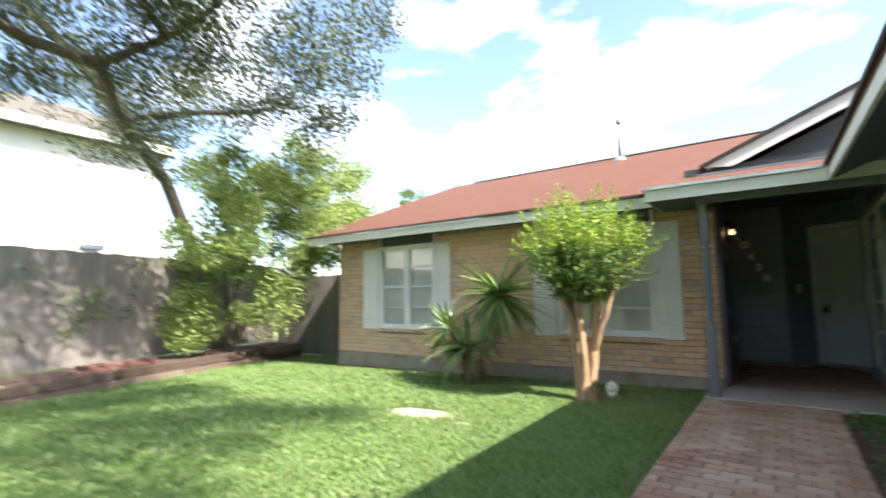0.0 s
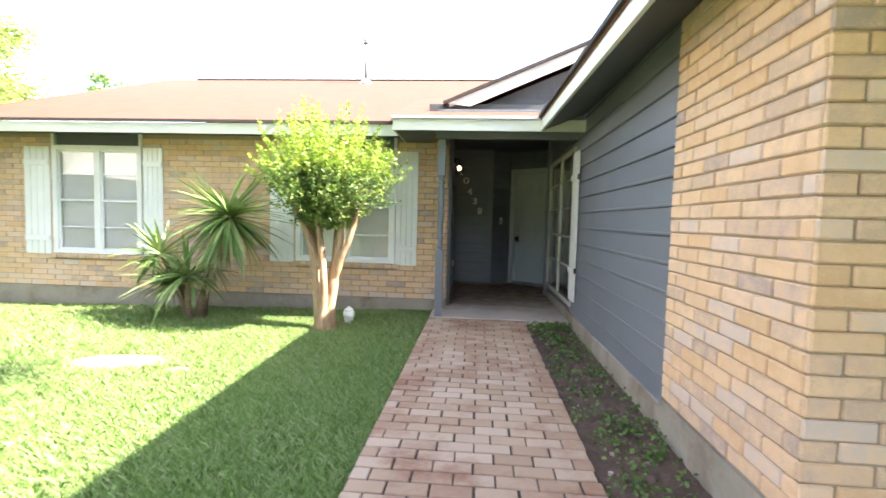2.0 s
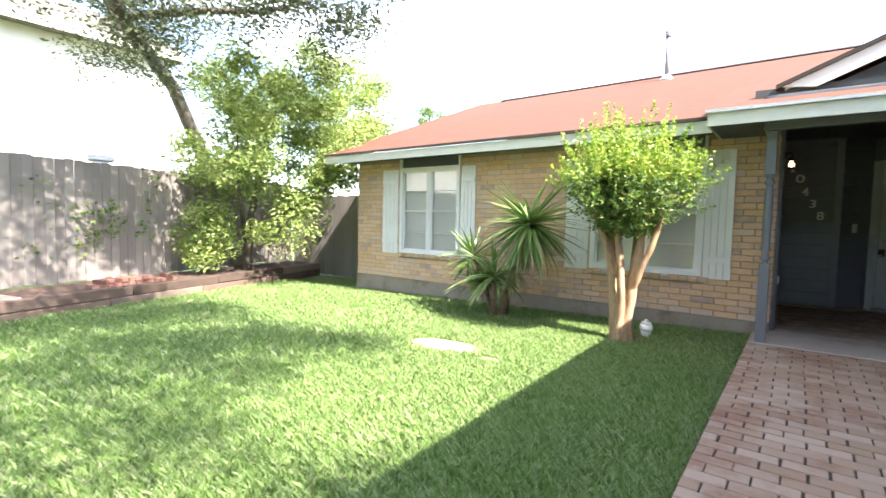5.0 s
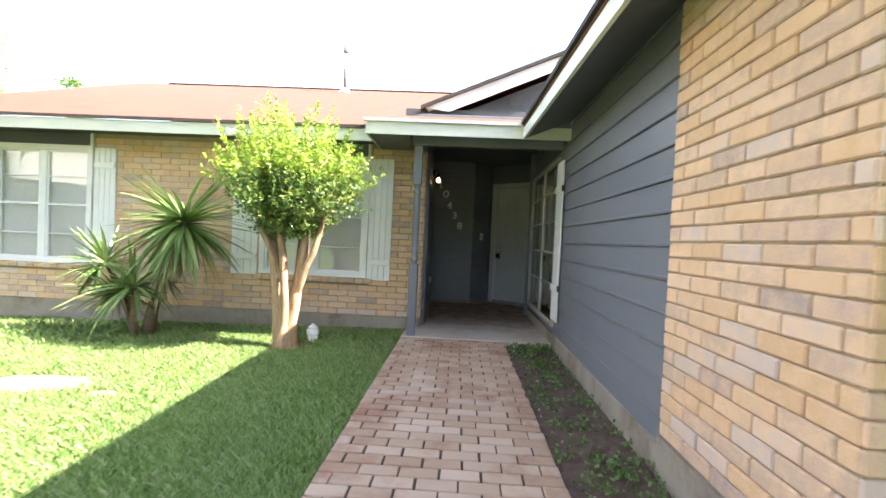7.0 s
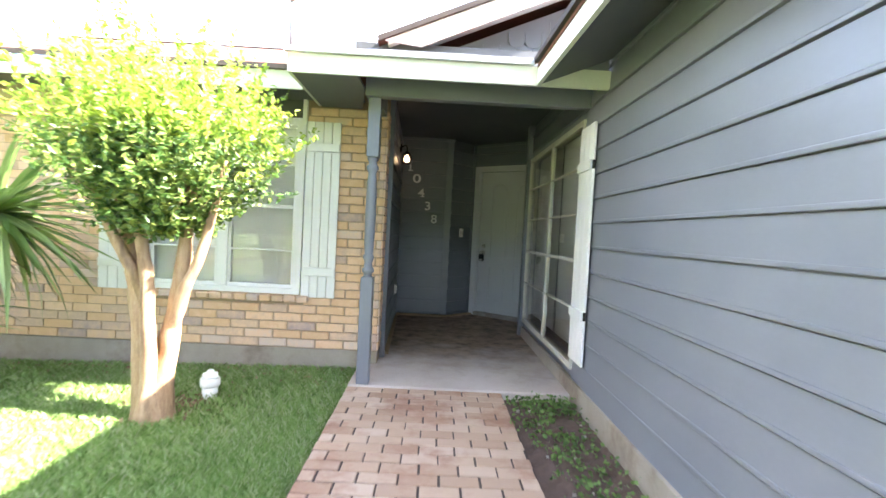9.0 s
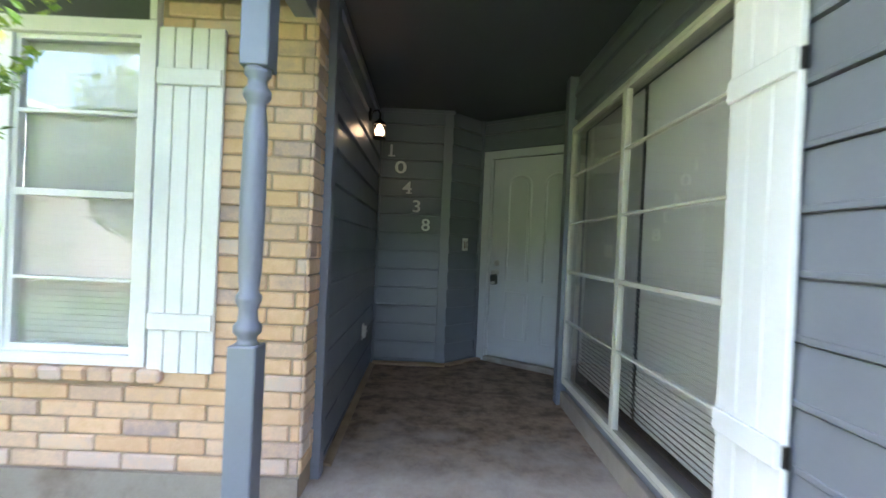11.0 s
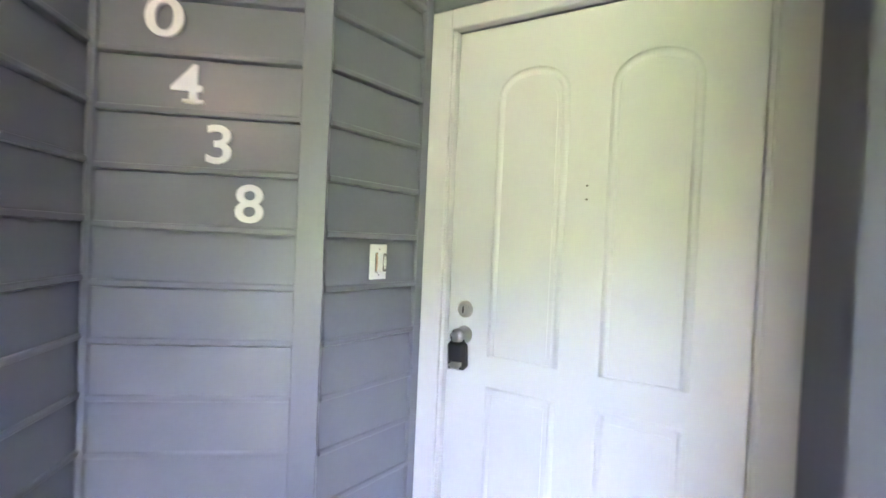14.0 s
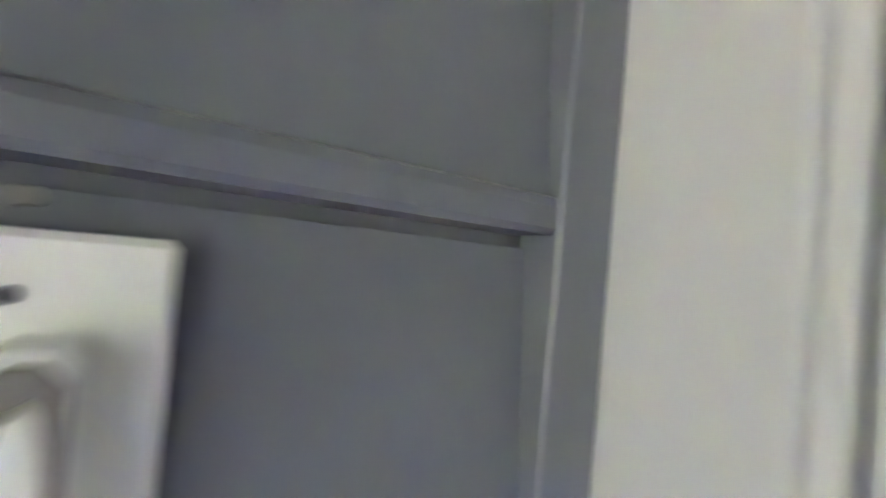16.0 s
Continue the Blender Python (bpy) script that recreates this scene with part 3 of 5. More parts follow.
# ---- windows ----
def slats(blind, x0, x1, z0, z1, y, pitch=0.027, tilt=105):
    """A closed blind: slats along local x, in local plane y."""
    n = int((z1 - z0) / pitch)
    key = "slat%.3f" % (x1 - x0)
    if key not in piece_cache:
        bm = box(-(x1 - x0) / 2, (x1 - x0) / 2, -0.0165, 0.0165, -0.0008, 0.0008)
        me = bpy.data.meshes.new("slat")
        bm.to_mesh(me)
        bm.free()
        me.materials.append(M_BLIND)
        piece_cache[key] = me
    for k in range(n):
        o = new("slat", piece_cache[key])
        o.parent = blind
        o.matrix_local = pose((x0 + x1) / 2, y, z0 + (k + 0.5) * pitch, tilt + 20 * max(0.0, 0.45 - k / n) + random.uniform(-1.5, 1.5), 0, 0)


def window(name, m, width, z0, z1, sashes, muntins, frame_mat, rail=0.05, centre=0.07, panel_top=None, label="", thin=0.016, shift=0.5, proud=0.025, set_back=0.0, inset=-0.018, drop=-0.01, bar=1, hang=0.112):
    """A window in a wall whose local x runs along the wall and -y points out. Frame, sashes, panes and blind."""
    win = thing(name, m, label, "window", kind="structure")
    bm = box(0, rail, -proud, 0.09, z0, z1)
    box(width - rail, width, -proud, 0.09, z0, z1, bm=bm)
    box(rail, width - rail, -proud, 0.09, z1 - rail, z1, bm=bm)
    box(rail, width - rail, -proud, 0.09, z0, z0 + rail * 0.7, bm=bm)
    part("window_frame", bm, frame_mat, win)
    mid = width * shift
    part("mullion", box(mid - centre / 2, mid + centre / 2, -min(proud - 0.002, 0.008), 0.085 - 3.5 * set_back, z0 + rail * 0.7, z1 - rail, 0.003), frame_mat, win)
    spans = [(rail, mid - centre / 2), (mid + centre / 2, width - rail)]
    st = 0.010 if rail < 0.04 else 0.024
    for a, b in spans:
        lo, hi = z0 + rail * 0.7, z1 - rail
        bm = box(a, a + st, 0.008 - set_back, 0.05 - 2 * set_back, lo, hi)
        box(b - st, b, 0.008 - set_back, 0.05 - 2 * set_back, lo, hi, bm=bm)
        box(a + st, b - st, 0.008 - set_back, 0.05 - 2 * set_back, lo, lo + 0.03, bm=bm)
        box(a + st, b - st, 0.008 - set_back, 0.05 - 2 * set_back, hi - 0.022, hi, bm=bm)
        part("sash", bm, frame_mat, win)
        cuts = [lo + 0.03] + list(muntins) + [hi - 0.022]
        for i, z in enumerate(muntins):
            t = thin * (2.0 if i == bar else 1.0)
            part("muntin", box(a + st, b - st, 0.004 - set_back, 0.045 - 2 * set_back, z - t / 2, z + t / 2, 0.003), frame_mat, win)
        for za, zb in zip(cuts, cuts[1:]):
            p = part("pane", box(a + 0.006, b - 0.006, 0.024 - set_back, 0.028 - set_back, za - 0.004, zb + 0.004), M_GLASS, win)
            p.visible_shadow = False
        blind = thing("window_blind", m, "closed white slatted blind hanging behind the glass", "blind", "window blinds")
        slats(blind, a + (inset if a > 0.3 * width else -0.015), b - inset, lo + drop, hi + 0.01, hang)
    if panel_top:
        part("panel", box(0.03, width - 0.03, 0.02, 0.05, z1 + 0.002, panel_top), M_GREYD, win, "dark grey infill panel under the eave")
        bm = box(0, 0.03, -0.028, 0.06, z1 + 0.002, panel_top)
        box(width - 0.03, width, -0.028, 0.06, z1 + 0.002, panel_top, bm=bm)
        part("side_trim", bm, frame_mat, win)
    return win


MUN = [0.92, 1.29, 1.64]
for k, (a, b, z0, z1) in enumerate(WIN):
    window("window_%d" % (k + 1), Matrix.Translation((a, FY - 0.005, 0)), b - a, z0, 2.035, 2, MUN, M_WHITE, 0.065, 0.085, 2.19,
           "white painted double window with dark panel above and closed blinds", hang=0.060)
window("window_3", Matrix.Translation((SX - 0.008, W3[1], 0)) @ Matrix.Rotation(radians(-90), 4, "Z"), W3[1] - W3[0], W3[2], W3[3], 2,
       [0.625, 0.985, 1.335, 1.68], M_CREAM, 0.020, 0.034, None, "cream painted double window with horizontal panes beside the porch", 0.012, 0.508,
       0.010, 0.015, 0.006, 0.075)


def shutter(m, width, z0, z1, boards_n, battens, label):
    sh = thing("shutter", m, label, "shutter", "window shutters")
    w = width / boards_n
    for k in range(boards_n):
        part("plank", box(k * w + 0.002, (k + 1) * w - 0.002, -0.02, 0, z0, z1, 0.003), M_WHITE, sh)
    for z in battens:
        part("batten", box(0.006, width - 0.006, -0.038, -0.0205, z - 0.035, z + 0.035, 0.003), M_WHITE, sh)
    return sh


for x, w in ((-5.66, 0.38), (-3.93, 0.28), (-2.155, 0.33), (-0.465, 0.285)):
    shutter(Matrix.Translation((x, FY - 0.004, 0)), w, 0.54, 2.015, 4, (0.76, 1.80), "white painted board and batten shutter on the brick wall")
side_shutter = shutter(Matrix.Translation((SX - 0.016, 6.475, 0)) @ Matrix.Rotation(radians(-90), 4, "Z"), 0.30, 0.27, 1.95, 3, (0.62, 1.66), "white board and batten shutter beside the porch window")
for z in (0.62, 1.66):
    part("hinge", box(0.301, 0.309, -0.024, -0.004, z - 0.030, z + 0.030, 0.002), M_DARK, side_shutter, "small dark hinge")

# ---- front door ----
S0, S1 = 0.115, 1.095
door = place(thing("door_1", DOOR, "white painted panelled front door, closed", "door", kind="structure"), DOOR)
ddoor = part("door_leaf", box(S0, S1, 0.03, 0.07, 0.055, 2.03, 0.003), M_DOOR, door)


def arch(x0, x1, z0, z1, rise, steps=14):
    pts = [(x0, z0), (x1, z0)]
    cx, hw = (x0 + x1) / 2, (x1 - x0) / 2
    for k in range(steps + 1):
        a = math.pi * k / steps
        pts.append((cx + hw * math.cos(a), z1 - rise + rise * math.sin(a) ** 0.8))
    return pts


def moulding(points, y0, w, h):
    """A closed half-round strip along points in the local xz plane."""
    own = bmesh.new()
    n = len(points)
    cx = sum(p[0] for p in points) / n
    cz = sum(p[1] for p in points) / n
    rings = []
    for k, (x, z) in enumerate(points):
        a, b = Vector(points[k - 1]), Vector(points[(k + 1) % n])
        t = (b - a).normalized()
        nx, nz = t.y, -t.x
        rings.append([own.verts.new((x + nx * w * u, y0 - h * v, z + nz * w * u)) for u, v in ((-0.5, 0), (-0.28, 0.75), (0, 1), (0.28, 0.75), (0.5, 0))])
    for k in range(n):
        a, b = rings[k], rings[(k + 1) % n]
        for q in range(4):
            f = own.faces.new((a[q], a[q + 1], b[q + 1], b[q]))
            f.smooth = True
    bmesh.ops.recalc_face_normals(own, faces=own.faces[:])
    return own


for x0, x1 in ((0.297, 0.534), (0.695, 0.932)):
    for z0, z1, rise in ((0.83, 1.85, 0.10), (0.25, 0.71, 0.0)):
        pts = arch(x0, x1, z0, z1, rise) if rise else [(x0, z0), (x1, z0), (x1, z1), (x0, z1)]
        part("panel_moulding", moulding(pts, 0.0305, 0.030, 0.010), M_DOOR, ddoor)
        inner = [(x + (0.028 if x < (x0 + x1) / 2 - 0.001 else -0.028 if x > (x0 + x1) / 2 + 0.001 else 0), z + (0.028 if z < (z0 + z1) / 2 else -0.028)) for x, z in pts]
        part("raised_panel", prism(inner, "y", 0.026, 0.031), M_DOOR, ddoor)
for z in (1.40, 1.445):
    part("screw", lathe([(0.004, 0), (0.004, 0.003), (0.002, 0.004)], 8, m=Matrix.Translation((0.617, 0.030, z)) @ Matrix.Rotation(radians(90), 4, "X")), M_NICKEL, ddoor)
OUT = Matrix.Rotation(radians(90), 4, "X")
db = part("deadbolt", lathe([(0.032, 0), (0.032, 0.006), (0.028, 0.011), (0.024, 0.016), (0.022, 0.020)], 24, m=Matrix.Translation((0.187, 0.0305, 0.99)) @ OUT), M_NICKEL, ddoor, "satin nickel deadbolt")
part("keyway", box(0.185, 0.189, 0.0085, 0.0105, 0.978, 1.002), M_DARK, db)
part("door_knob", lathe([(0.033, 0), (0.033, 0.006), (0.018, 0.012), (0.013, 0.030), (0.024, 0.042), (0.029, 0.052), (0.026, 0.064), (0.012, 0.070)], 24,
                        m=Matrix.Translation((0.187, 0.0305, 0.895)) @ OUT), M_NICKEL, ddoor, "satin nickel door knob")
bm = box(0, 0.098, -0.012, 0.03, 0.0, 2.11, 0.004)
box(1.112, 1.21, -0.012, 0.03, 0.0, 2.11, 0.004, bm=bm)
box(0.098, 1.112, -0.012, 0.03, 2.035, 2.11, 0.004, bm=bm)
part("casing", bm, M_DOOR, door)
bm = box(0.098, S0 - 0.003, 0.004, 0.09, 0.03, 2.033, 0.002)
box(S1 + 0.003, 1.112, 0.004, 0.09, 0.03, 2.033, 0.002, bm=bm)
part("jamb", bm, M_DOOR, door)
part("threshold", box(0.10, 1.11, -0.03, 0.10, 0.0, 0.05, 0.006), M_CONC, door, "worn grey threshold")
LB = DOOR @ Matrix.Translation((0.192, -0.022, 0.822)) @ Matrix.Rotation(radians(-4), 4, "Y")
lockbox = thing("lockbox", LB, "black key lockbox hanging on the door knob", "lockbox")
part("body", box(-0.038, 0.038, -0.024, 0.018, -0.047, 0.056, 0.013), M_BLACK, lockbox)
part("plate", box(-0.028, 0.028, -0.0265, -0.0245, -0.042, -0.016, 0.001), M_NICKEL, lockbox, "silver label plate")
part("shackle", tube([(-0.022, 0, 0.05), (-0.022, 0, 0.060), (-0.014, 0, 0.078), (0.014, 0, 0.078), (0.022, 0, 0.060), (0.022, 0, 0.05)], [0.006] * 6, 8), M_BLACK, lockbox)

# ---- doorbell plate, outlet, lamp, numbers ----
COPPER = surface("dull_copper", [(0.50, 0.33, 0.23), (0.62, 0.44, 0.33)], 30, 200, 0.5, 0.1, 0.0005)
bell = thing("doorbell", BELL @ Matrix.Translation((0.2235, -0.003, 1.16)), "white wall plate with a worn doorbell button hanging loose", "doorbell")
part("plate", box(-0.0395, 0.0395, -0.007, 0.0, -0.061, 0.061, 0.0025), M_PLATE, bell)
part("recess", box(-0.016, 0.014, -0.0075, -0.006, -0.033, 0.031), M_DARK, bell)
part("wire", tube([(-0.0105, -0.0085, -0.032), (-0.010, -0.010, 0.0), (-0.011, -0.0085, 0.029)], [0.0032] * 3, 6), COPPER, bell, "bare copper coloured wire")
part("wire", tube([(-0.0045, -0.009, -0.034), (-0.0055, -0.012, 0.0), (-0.005, -0.009, 0.030)], [0.0026] * 3, 6), M_PLATE, bell, "white insulated wire")
part("torn_edge", tube([(-0.016, -0.008, -0.034), (-0.012, -0.0095, -0.037), (-0.008, -0.008, -0.036), (-0.004, -0.0095, -0.040)], [0.0016, 0.0022, 0.0014, 0.0018], 6), M_BUTTON, bell, "rough grey torn paint below the slot")
btn = part("button_body", prism([(-0.002, -0.030), (0.004, -0.036), (0.014, -0.036), (0.020, -0.030), (0.020, 0.028), (0.014, 0.034), (0.004, 0.034), (-0.002, 0.028)], "y", -0.026, -0.004), M_PLATE, bell, "yellowed white button housing")
part("button_face", prism([(0.001, -0.028), (0.006, -0.033), (0.013, -0.033), (0.018, -0.028), (0.018, 0.026), (0.013, 0.031), (0.006, 0.031), (0.001, 0.026)], "y", -0.0285, -0.0262), M_BUTTON, btn, "worn grey button face")
push = lathe([(0.0058, 0), (0.0052, 0.002)], 20)
push.transform(Matrix.Translation((0.0095, -0.0287, -0.001)) @ OUT @ Matrix.Diagonal((1, 4.2, 1, 1)))
part("push_button", push, M_PLATE, btn, "white oval push button")
for z in (0.044, -0.046):
    part("screw", lathe([(0.0026, 0), (0.0022, 0.001)], 10, m=Matrix.Translation((0.002, -0.0072, z)) @ OUT), M_DARK, bell)

part("screw", lathe([(0.0030, 0), (0.0024, 0.0015)], 10, m=Matrix.Translation((0.004, -0.006, 0.069)) @ OUT), M_BUTTON, bell, "grey screw left in the siding above the plate")

outlet = thing("outlet_cover", Matrix.Translation((PS - (8.65 - FY - 0.2) * math.tan(TURN) + 0.010, 8.65, 0.44)) @ Matrix.Rotation(radians(90) + TURN, 4, "Z"), "white weatherproof outlet cover on the siding", "outlet")
part("plate", box(-0.037, 0.037, -0.010, 0.0, -0.06, 0.06, 0.003), M_PLATE, outlet)
part("lid", box(-0.030, 0.030, -0.030, -0.0105, -0.045, 0.048, 0.006), M_PLATE, outlet)
part("latch", box(0.022, 0.034, -0.036, -0.031, -0.008, 0.010, 0.002), M_PLATE, outlet)

LAMP = Matrix.Translation((0.272, 8.55, 1.985))
lamp = thing("porch_lamp", LAMP, "dark metal wall lantern with a lit bulb under the porch ceiling", "wall lamp")
bm = lathe([(0.05, 0), (0.05, 0.012), (0.03, 0.02)], 20, m=Matrix.Translation((PS - (8.55 - FY - 0.2) * math.tan(TURN) - 0.272 + 0.008, 0, 0.12)) @ Matrix.Rotation(radians(90), 4, "Y"))
part("backplate", bm, M_DARK, lamp)
part("arm", tube([(-0.075, 0, 0.12), (-0.045, 0, 0.15), (-0.015, 0, 0.155), (0, 0, 0.13), (0, 0, 0.085)], [0.008] * 5, 8), M_DARK, lamp)
part("cap", lathe([(0.052, 0.040), (0.050, 0.055), (0.030, 0.072), (0.014, 0.085), (0.010, 0.095)], 24), M_DARK, lamp)
jar = part("glass_jar", lathe([(0.040, -0.055), (0.045, -0.045), (0.045, 0.038)], 24), M_LAMPGLASS, lamp)
jar.visible_shadow = False
part("bottom_ring", lathe([(0.047, -0.062), (0.049, -0.054), (0.047, -0.046)], 24), M_DARK, lamp)
for k in range(4):
    a = math.pi / 2 * k + 0.4
    part("cage_bar", tube([(0.049 * math.cos(a), 0.049 * math.sin(a), -0.056), (0.051 * math.cos(a), 0.051 * math.sin(a), 0.042)], [0.0035] * 2, 6), M_DARK, lamp)
part("bulb", lathe([(0.008, 0.035), (0.012, 0.022), (0.022, 0.0), (0.024, -0.015), (0.016, -0.034), (0.004, -0.040)], 18), M_BULB, lamp, "lit warm bulb")


def numeral(char, x, z, wide=1.0, serifs=(), height=0.113):
    cu = bpy.data.curves.new("numeral", "FONT")
    cu.body, cu.size, cu.extrude, cu.offset, cu.align_x = char, height / 0.70, 0.006, 0.0020, "CENTER"
    tmp = new("numeral_text", cu)
    bpy.context.view_layer.update()
    me = bpy.data.meshes.new_from_object(tmp.evaluated_get(bpy.context.evaluated_depsgraph_get()))
    bpy.data.objects.remove(tmp)
    b = bmesh.new()
    b.from_mesh(me)
    b.transform(Matrix.Diagonal((wide, 1, 1, 1)))
    for x0, x1, y0, y1 in serifs:
        box(x0 * height, x1 * height, y0 * height, y1 * height, -0.006, 0.006, bm=b)
    b.to_mesh(me)
    b.free()
    me.materials.clear()
    me.materials.append(M_WHITE)
    ob = new("house_number", me)
    ob.matrix_world = Matrix.Translation((x, NY - 0.010, z - height / 2)) @ Matrix.Rotation(radians(90), 4, "X")
    return tagged(ob, "white house numeral %s on the grey siding" % char, "house number", "house number digits")


for ch, x, z, wide, serifs in (("1", 0.266, 2.022, 1.1, ((-0.24, 0.34, 0.0, 0.10),)), ("0", 0.362, 1.868, 1.45, ()), ("4", 0.431, 1.676, 1.12, ((-0.10, 0.42, 0.0, 0.09),)),
                              ("3", 0.528, 1.503, 1.15, ()), ("8", 0.621, 1.330, 1.1, ())):
    numeral(ch, x, z, wide, serifs)

# ---- porch post ----
post = thing("porch_post", (0.165, 6.468, 0), "grey painted turned porch post on the slab", "post")
part("base_block", box(-0.045, 0.045, -0.045, 0.045, 0, 0.79, 0.004), M_GREY, post)
part("turned_shaft", lathe([(0.040, 0.79), (0.030, 0.80), (0.030, 0.815), (0.044, 0.83), (0.044, 0.85), (0.032, 0.865), (0.029, 0.90), (0.040, 0.93), (0.040, 0.945), (0.030, 0.96),
                            (0.036, 1.02), (0.040, 1.25), (0.037, 1.48), (0.030, 1.54), (0.030, 1.56), (0.043, 1.58), (0.043, 1.60), (0.030, 1.615), (0.030, 1.635), (0.042, 1.65), (0.042, 1.668)], 24), M_GREY, post)
part("top_block", box(-0.045, 0.045, -0.045, 0.045, 1.668, 2.089, 0.004), M_GREY, post)

# ---- vent pipe on the roof ----
slope = (RIDGE_Z - EZ) / (RIDGE_Y - 6.42)
vent = thing("vent_pipe", (-1.86, 10.9, EZ + slope * (10.9 - 6.42)), "galvanised vent pipe with a cap on the roof", "vent pipe")
part("flashing", lathe([(0.16, -0.06), (0.10, 0.04), (0.06, 0.08)], 16), M_GALV, vent)
part("pipe", lathe([(0.045, 0.0), (0.045, 0.80)], 14), M_PIPE, vent)
part("cap", lathe([(0.055, 0.79), (0.065, 0.81), (0.065, 0.90), (0.03, 0.94)], 14), M_PIPE, vent)

# ---- scalloped shingles of the gable ----
gable = bpy.data.objects["gable_wall"]
hexm = None
for r in range(9):
    z = 2.52 + r * 0.105
    for k in range(22):
        x = 0.62 + k * 0.13 + (0.065 if r % 2 else 0)
        if z + 0.13 < 2.50 + (x - 0.5) * 0.42 - 0.02 and x < 3.2:
            if hexm is None:
                b = prism([(-0.062, 0.12), (-0.062, 0.04), (-0.035, 0.0), (0.035, 0.0), (0.062, 0.04), (0.062, 0.12)], "y", -0.014, 0.0)
                hexm = bpy.data.meshes.new("shingle")
                b.to_mesh(hexm)
                b.free()
                hexm.materials.append(M_GREY)
            o = new("shingle", hexm)
            o.parent = gable
            o.location = (x, GY - 0.001 - 0.004 * (r % 2), z)


# ---- plants ----
rng = np.random.default_rng(7)


def shell_points(rng, n, centre, radii, lo=0.5):
    d = rng.normal(size=(n, 3))
    d /= np.linalg.norm(d, axis=1)[:, None]
    d *= rng.uniform(lo, 1.0, size=(n, 1)) ** 0.6
    return np.asarray(centre) + d * np.asarray(radii)


TX, TY = -1.03, 5.87
myrtle = thing("crape_myrtle", (0, 0, 0), "small multi-trunk tree with smooth tan trunks and rounded leafy crown", "tree")
gz = lawn_z(TX, TY)
trunks = [
    ([(-0.02, 0, gz - 0.05), (-0.04, 0.0, 0.15), (-0.11, 0.02, 0.55), (-0.20, 0.02, 0.98), (-0.28, 0.0, 1.30), (-0.40, -0.05, 1.75)], [0.105, 0.066, 0.052, 0.046, 0.030, 0.010]),
    ([(0.03, 0.02, gz - 0.05), (0.06, 0.02, 0.20), (0.12, 0.03, 0.60), (0.18, 0.0, 1.0), (0.22, -0.02, 1.4), (0.30, 0.05, 1.8)], [0.09, 0.050, 0.040, 0.034, 0.024, 0.008]),
    ([(0.0, -0.03, gz - 0.05), (0.0, -0.06, 0.12), (0.02, -0.10, 0.42), (-0.02, -0.09, 0.85), (-0.05, -0.15, 1.25), (0.0, -0.2, 1.85)], [0.08, 0.042, 0.032, 0.030, 0.022, 0.008]),
    ([(0.0, 0.04, gz - 0.05), (0.02, 0.08, 0.3), (0.07, 0.14, 0.7), (0.08, 0.2, 1.1), (0.05, 0.25, 1.7)], [0.06, 0.035, 0.030, 0.026, 0.008]),
]
trunks += [
    ([(0.08, 0.02, 0.42), (0.16, -0.02, 0.62), (0.27, -0.05, 0.88), (0.36, -0.06, 1.15), (0.44, -0.05, 1.5)], [0.030, 0.030, 0.026, 0.020, 0.008]),
    ([(-0.06, -0.01, 0.62), (-0.13, -0.08, 0.85), (-0.27, -0.12, 1.08), (-0.42, -0.12, 1.4)], [0.030, 0.030, 0.024, 0.008]),
]


def gnarled(points, radii, lumps, cuts=5):
    """The same limb with more rings, swelling and bending unevenly."""
    pts, rad = [], []
    for k in range(len(points) - 1):
        p0, p1, p2, p3 = (Vector(points[min(max(k + q, 0), len(points) - 1)]) for q in (-1, 0, 1, 2))
        for q in range(cuts):
            t = q / cuts
            c = p1 + (p2 - p0) * (t / 2) + (p0 * 2 - p1 * 5 + p2 * 4 - p3) * (t * t / 2) + (p1 * 3 - p0 - p2 * 3 + p3) * (t ** 3 / 2)
            pts.append(c + noise.noise_vector(c * 5 + Vector((lumps, 0, 0))) * 0.016)
            rad.append((radii[k] + (radii[k + 1] - radii[k]) * t) * (1 + 0.22 * noise.noise(c * 9 + Vector((0, lumps, 0)))))
    return pts + [Vector(points[-1])], rad + [radii[-1]]


for k, (pts, rad) in enumerate(trunks):
    pts, rad = gnarled(pts, rad, 3.0 * k)
    part("trunk", tube([(TX + x * (0.82 if x < 0 else 0.95), TY + y * 0.9, z) for x, y, z in pts], [r * 1.22 for r in rad], 16), M_BARK, myrtle)
bm = bmesh.new()
for k in range(26):
    a, t = rng.uniform(0, 2 * math.pi), rng.uniform(0, 1)
    z0 = 1.0 + 0.4 * t
    r1 = rng.uniform(0.3, 0.52)
    z1 = rng.uniform(1.3, 1.85)
    p0 = Vector((TX + 0.12 * math.cos(a), TY + 0.12 * math.sin(a), z0))
    p1 = Vector((TX - 0.05 + r1 * math.cos(a), TY + r1 * math.sin(a) * 0.95, z1))
    tube([p0, (p0 + p1) / 2 + Vector((0, 0, 0.08)), p1], [0.010, 0.006, 0.003], 5, bm=bm)
tagged(part("branches", bm, M_BARK, myrtle), kind="stuff")
# Yellow-green for young shoots and, as painted sunlight, for the crown's upper part.
M_SUNLIT_NEW = surface("sunlit_new_leaf", [(0.14, 0.25, 0.035), (0.25, 0.37, 0.05), (0.39, 0.46, 0.08)], 4, 30, 0.4, 0, vary="island", translucent=0.4)
M_TIP = surface("young_tip_leaf", [(0.34, 0.36, 0.06), (0.40, 0.33, 0.05), (0.44, 0.22, 0.06)], 4, 30, 0.4, 0, vary="island", translucent=0.4)
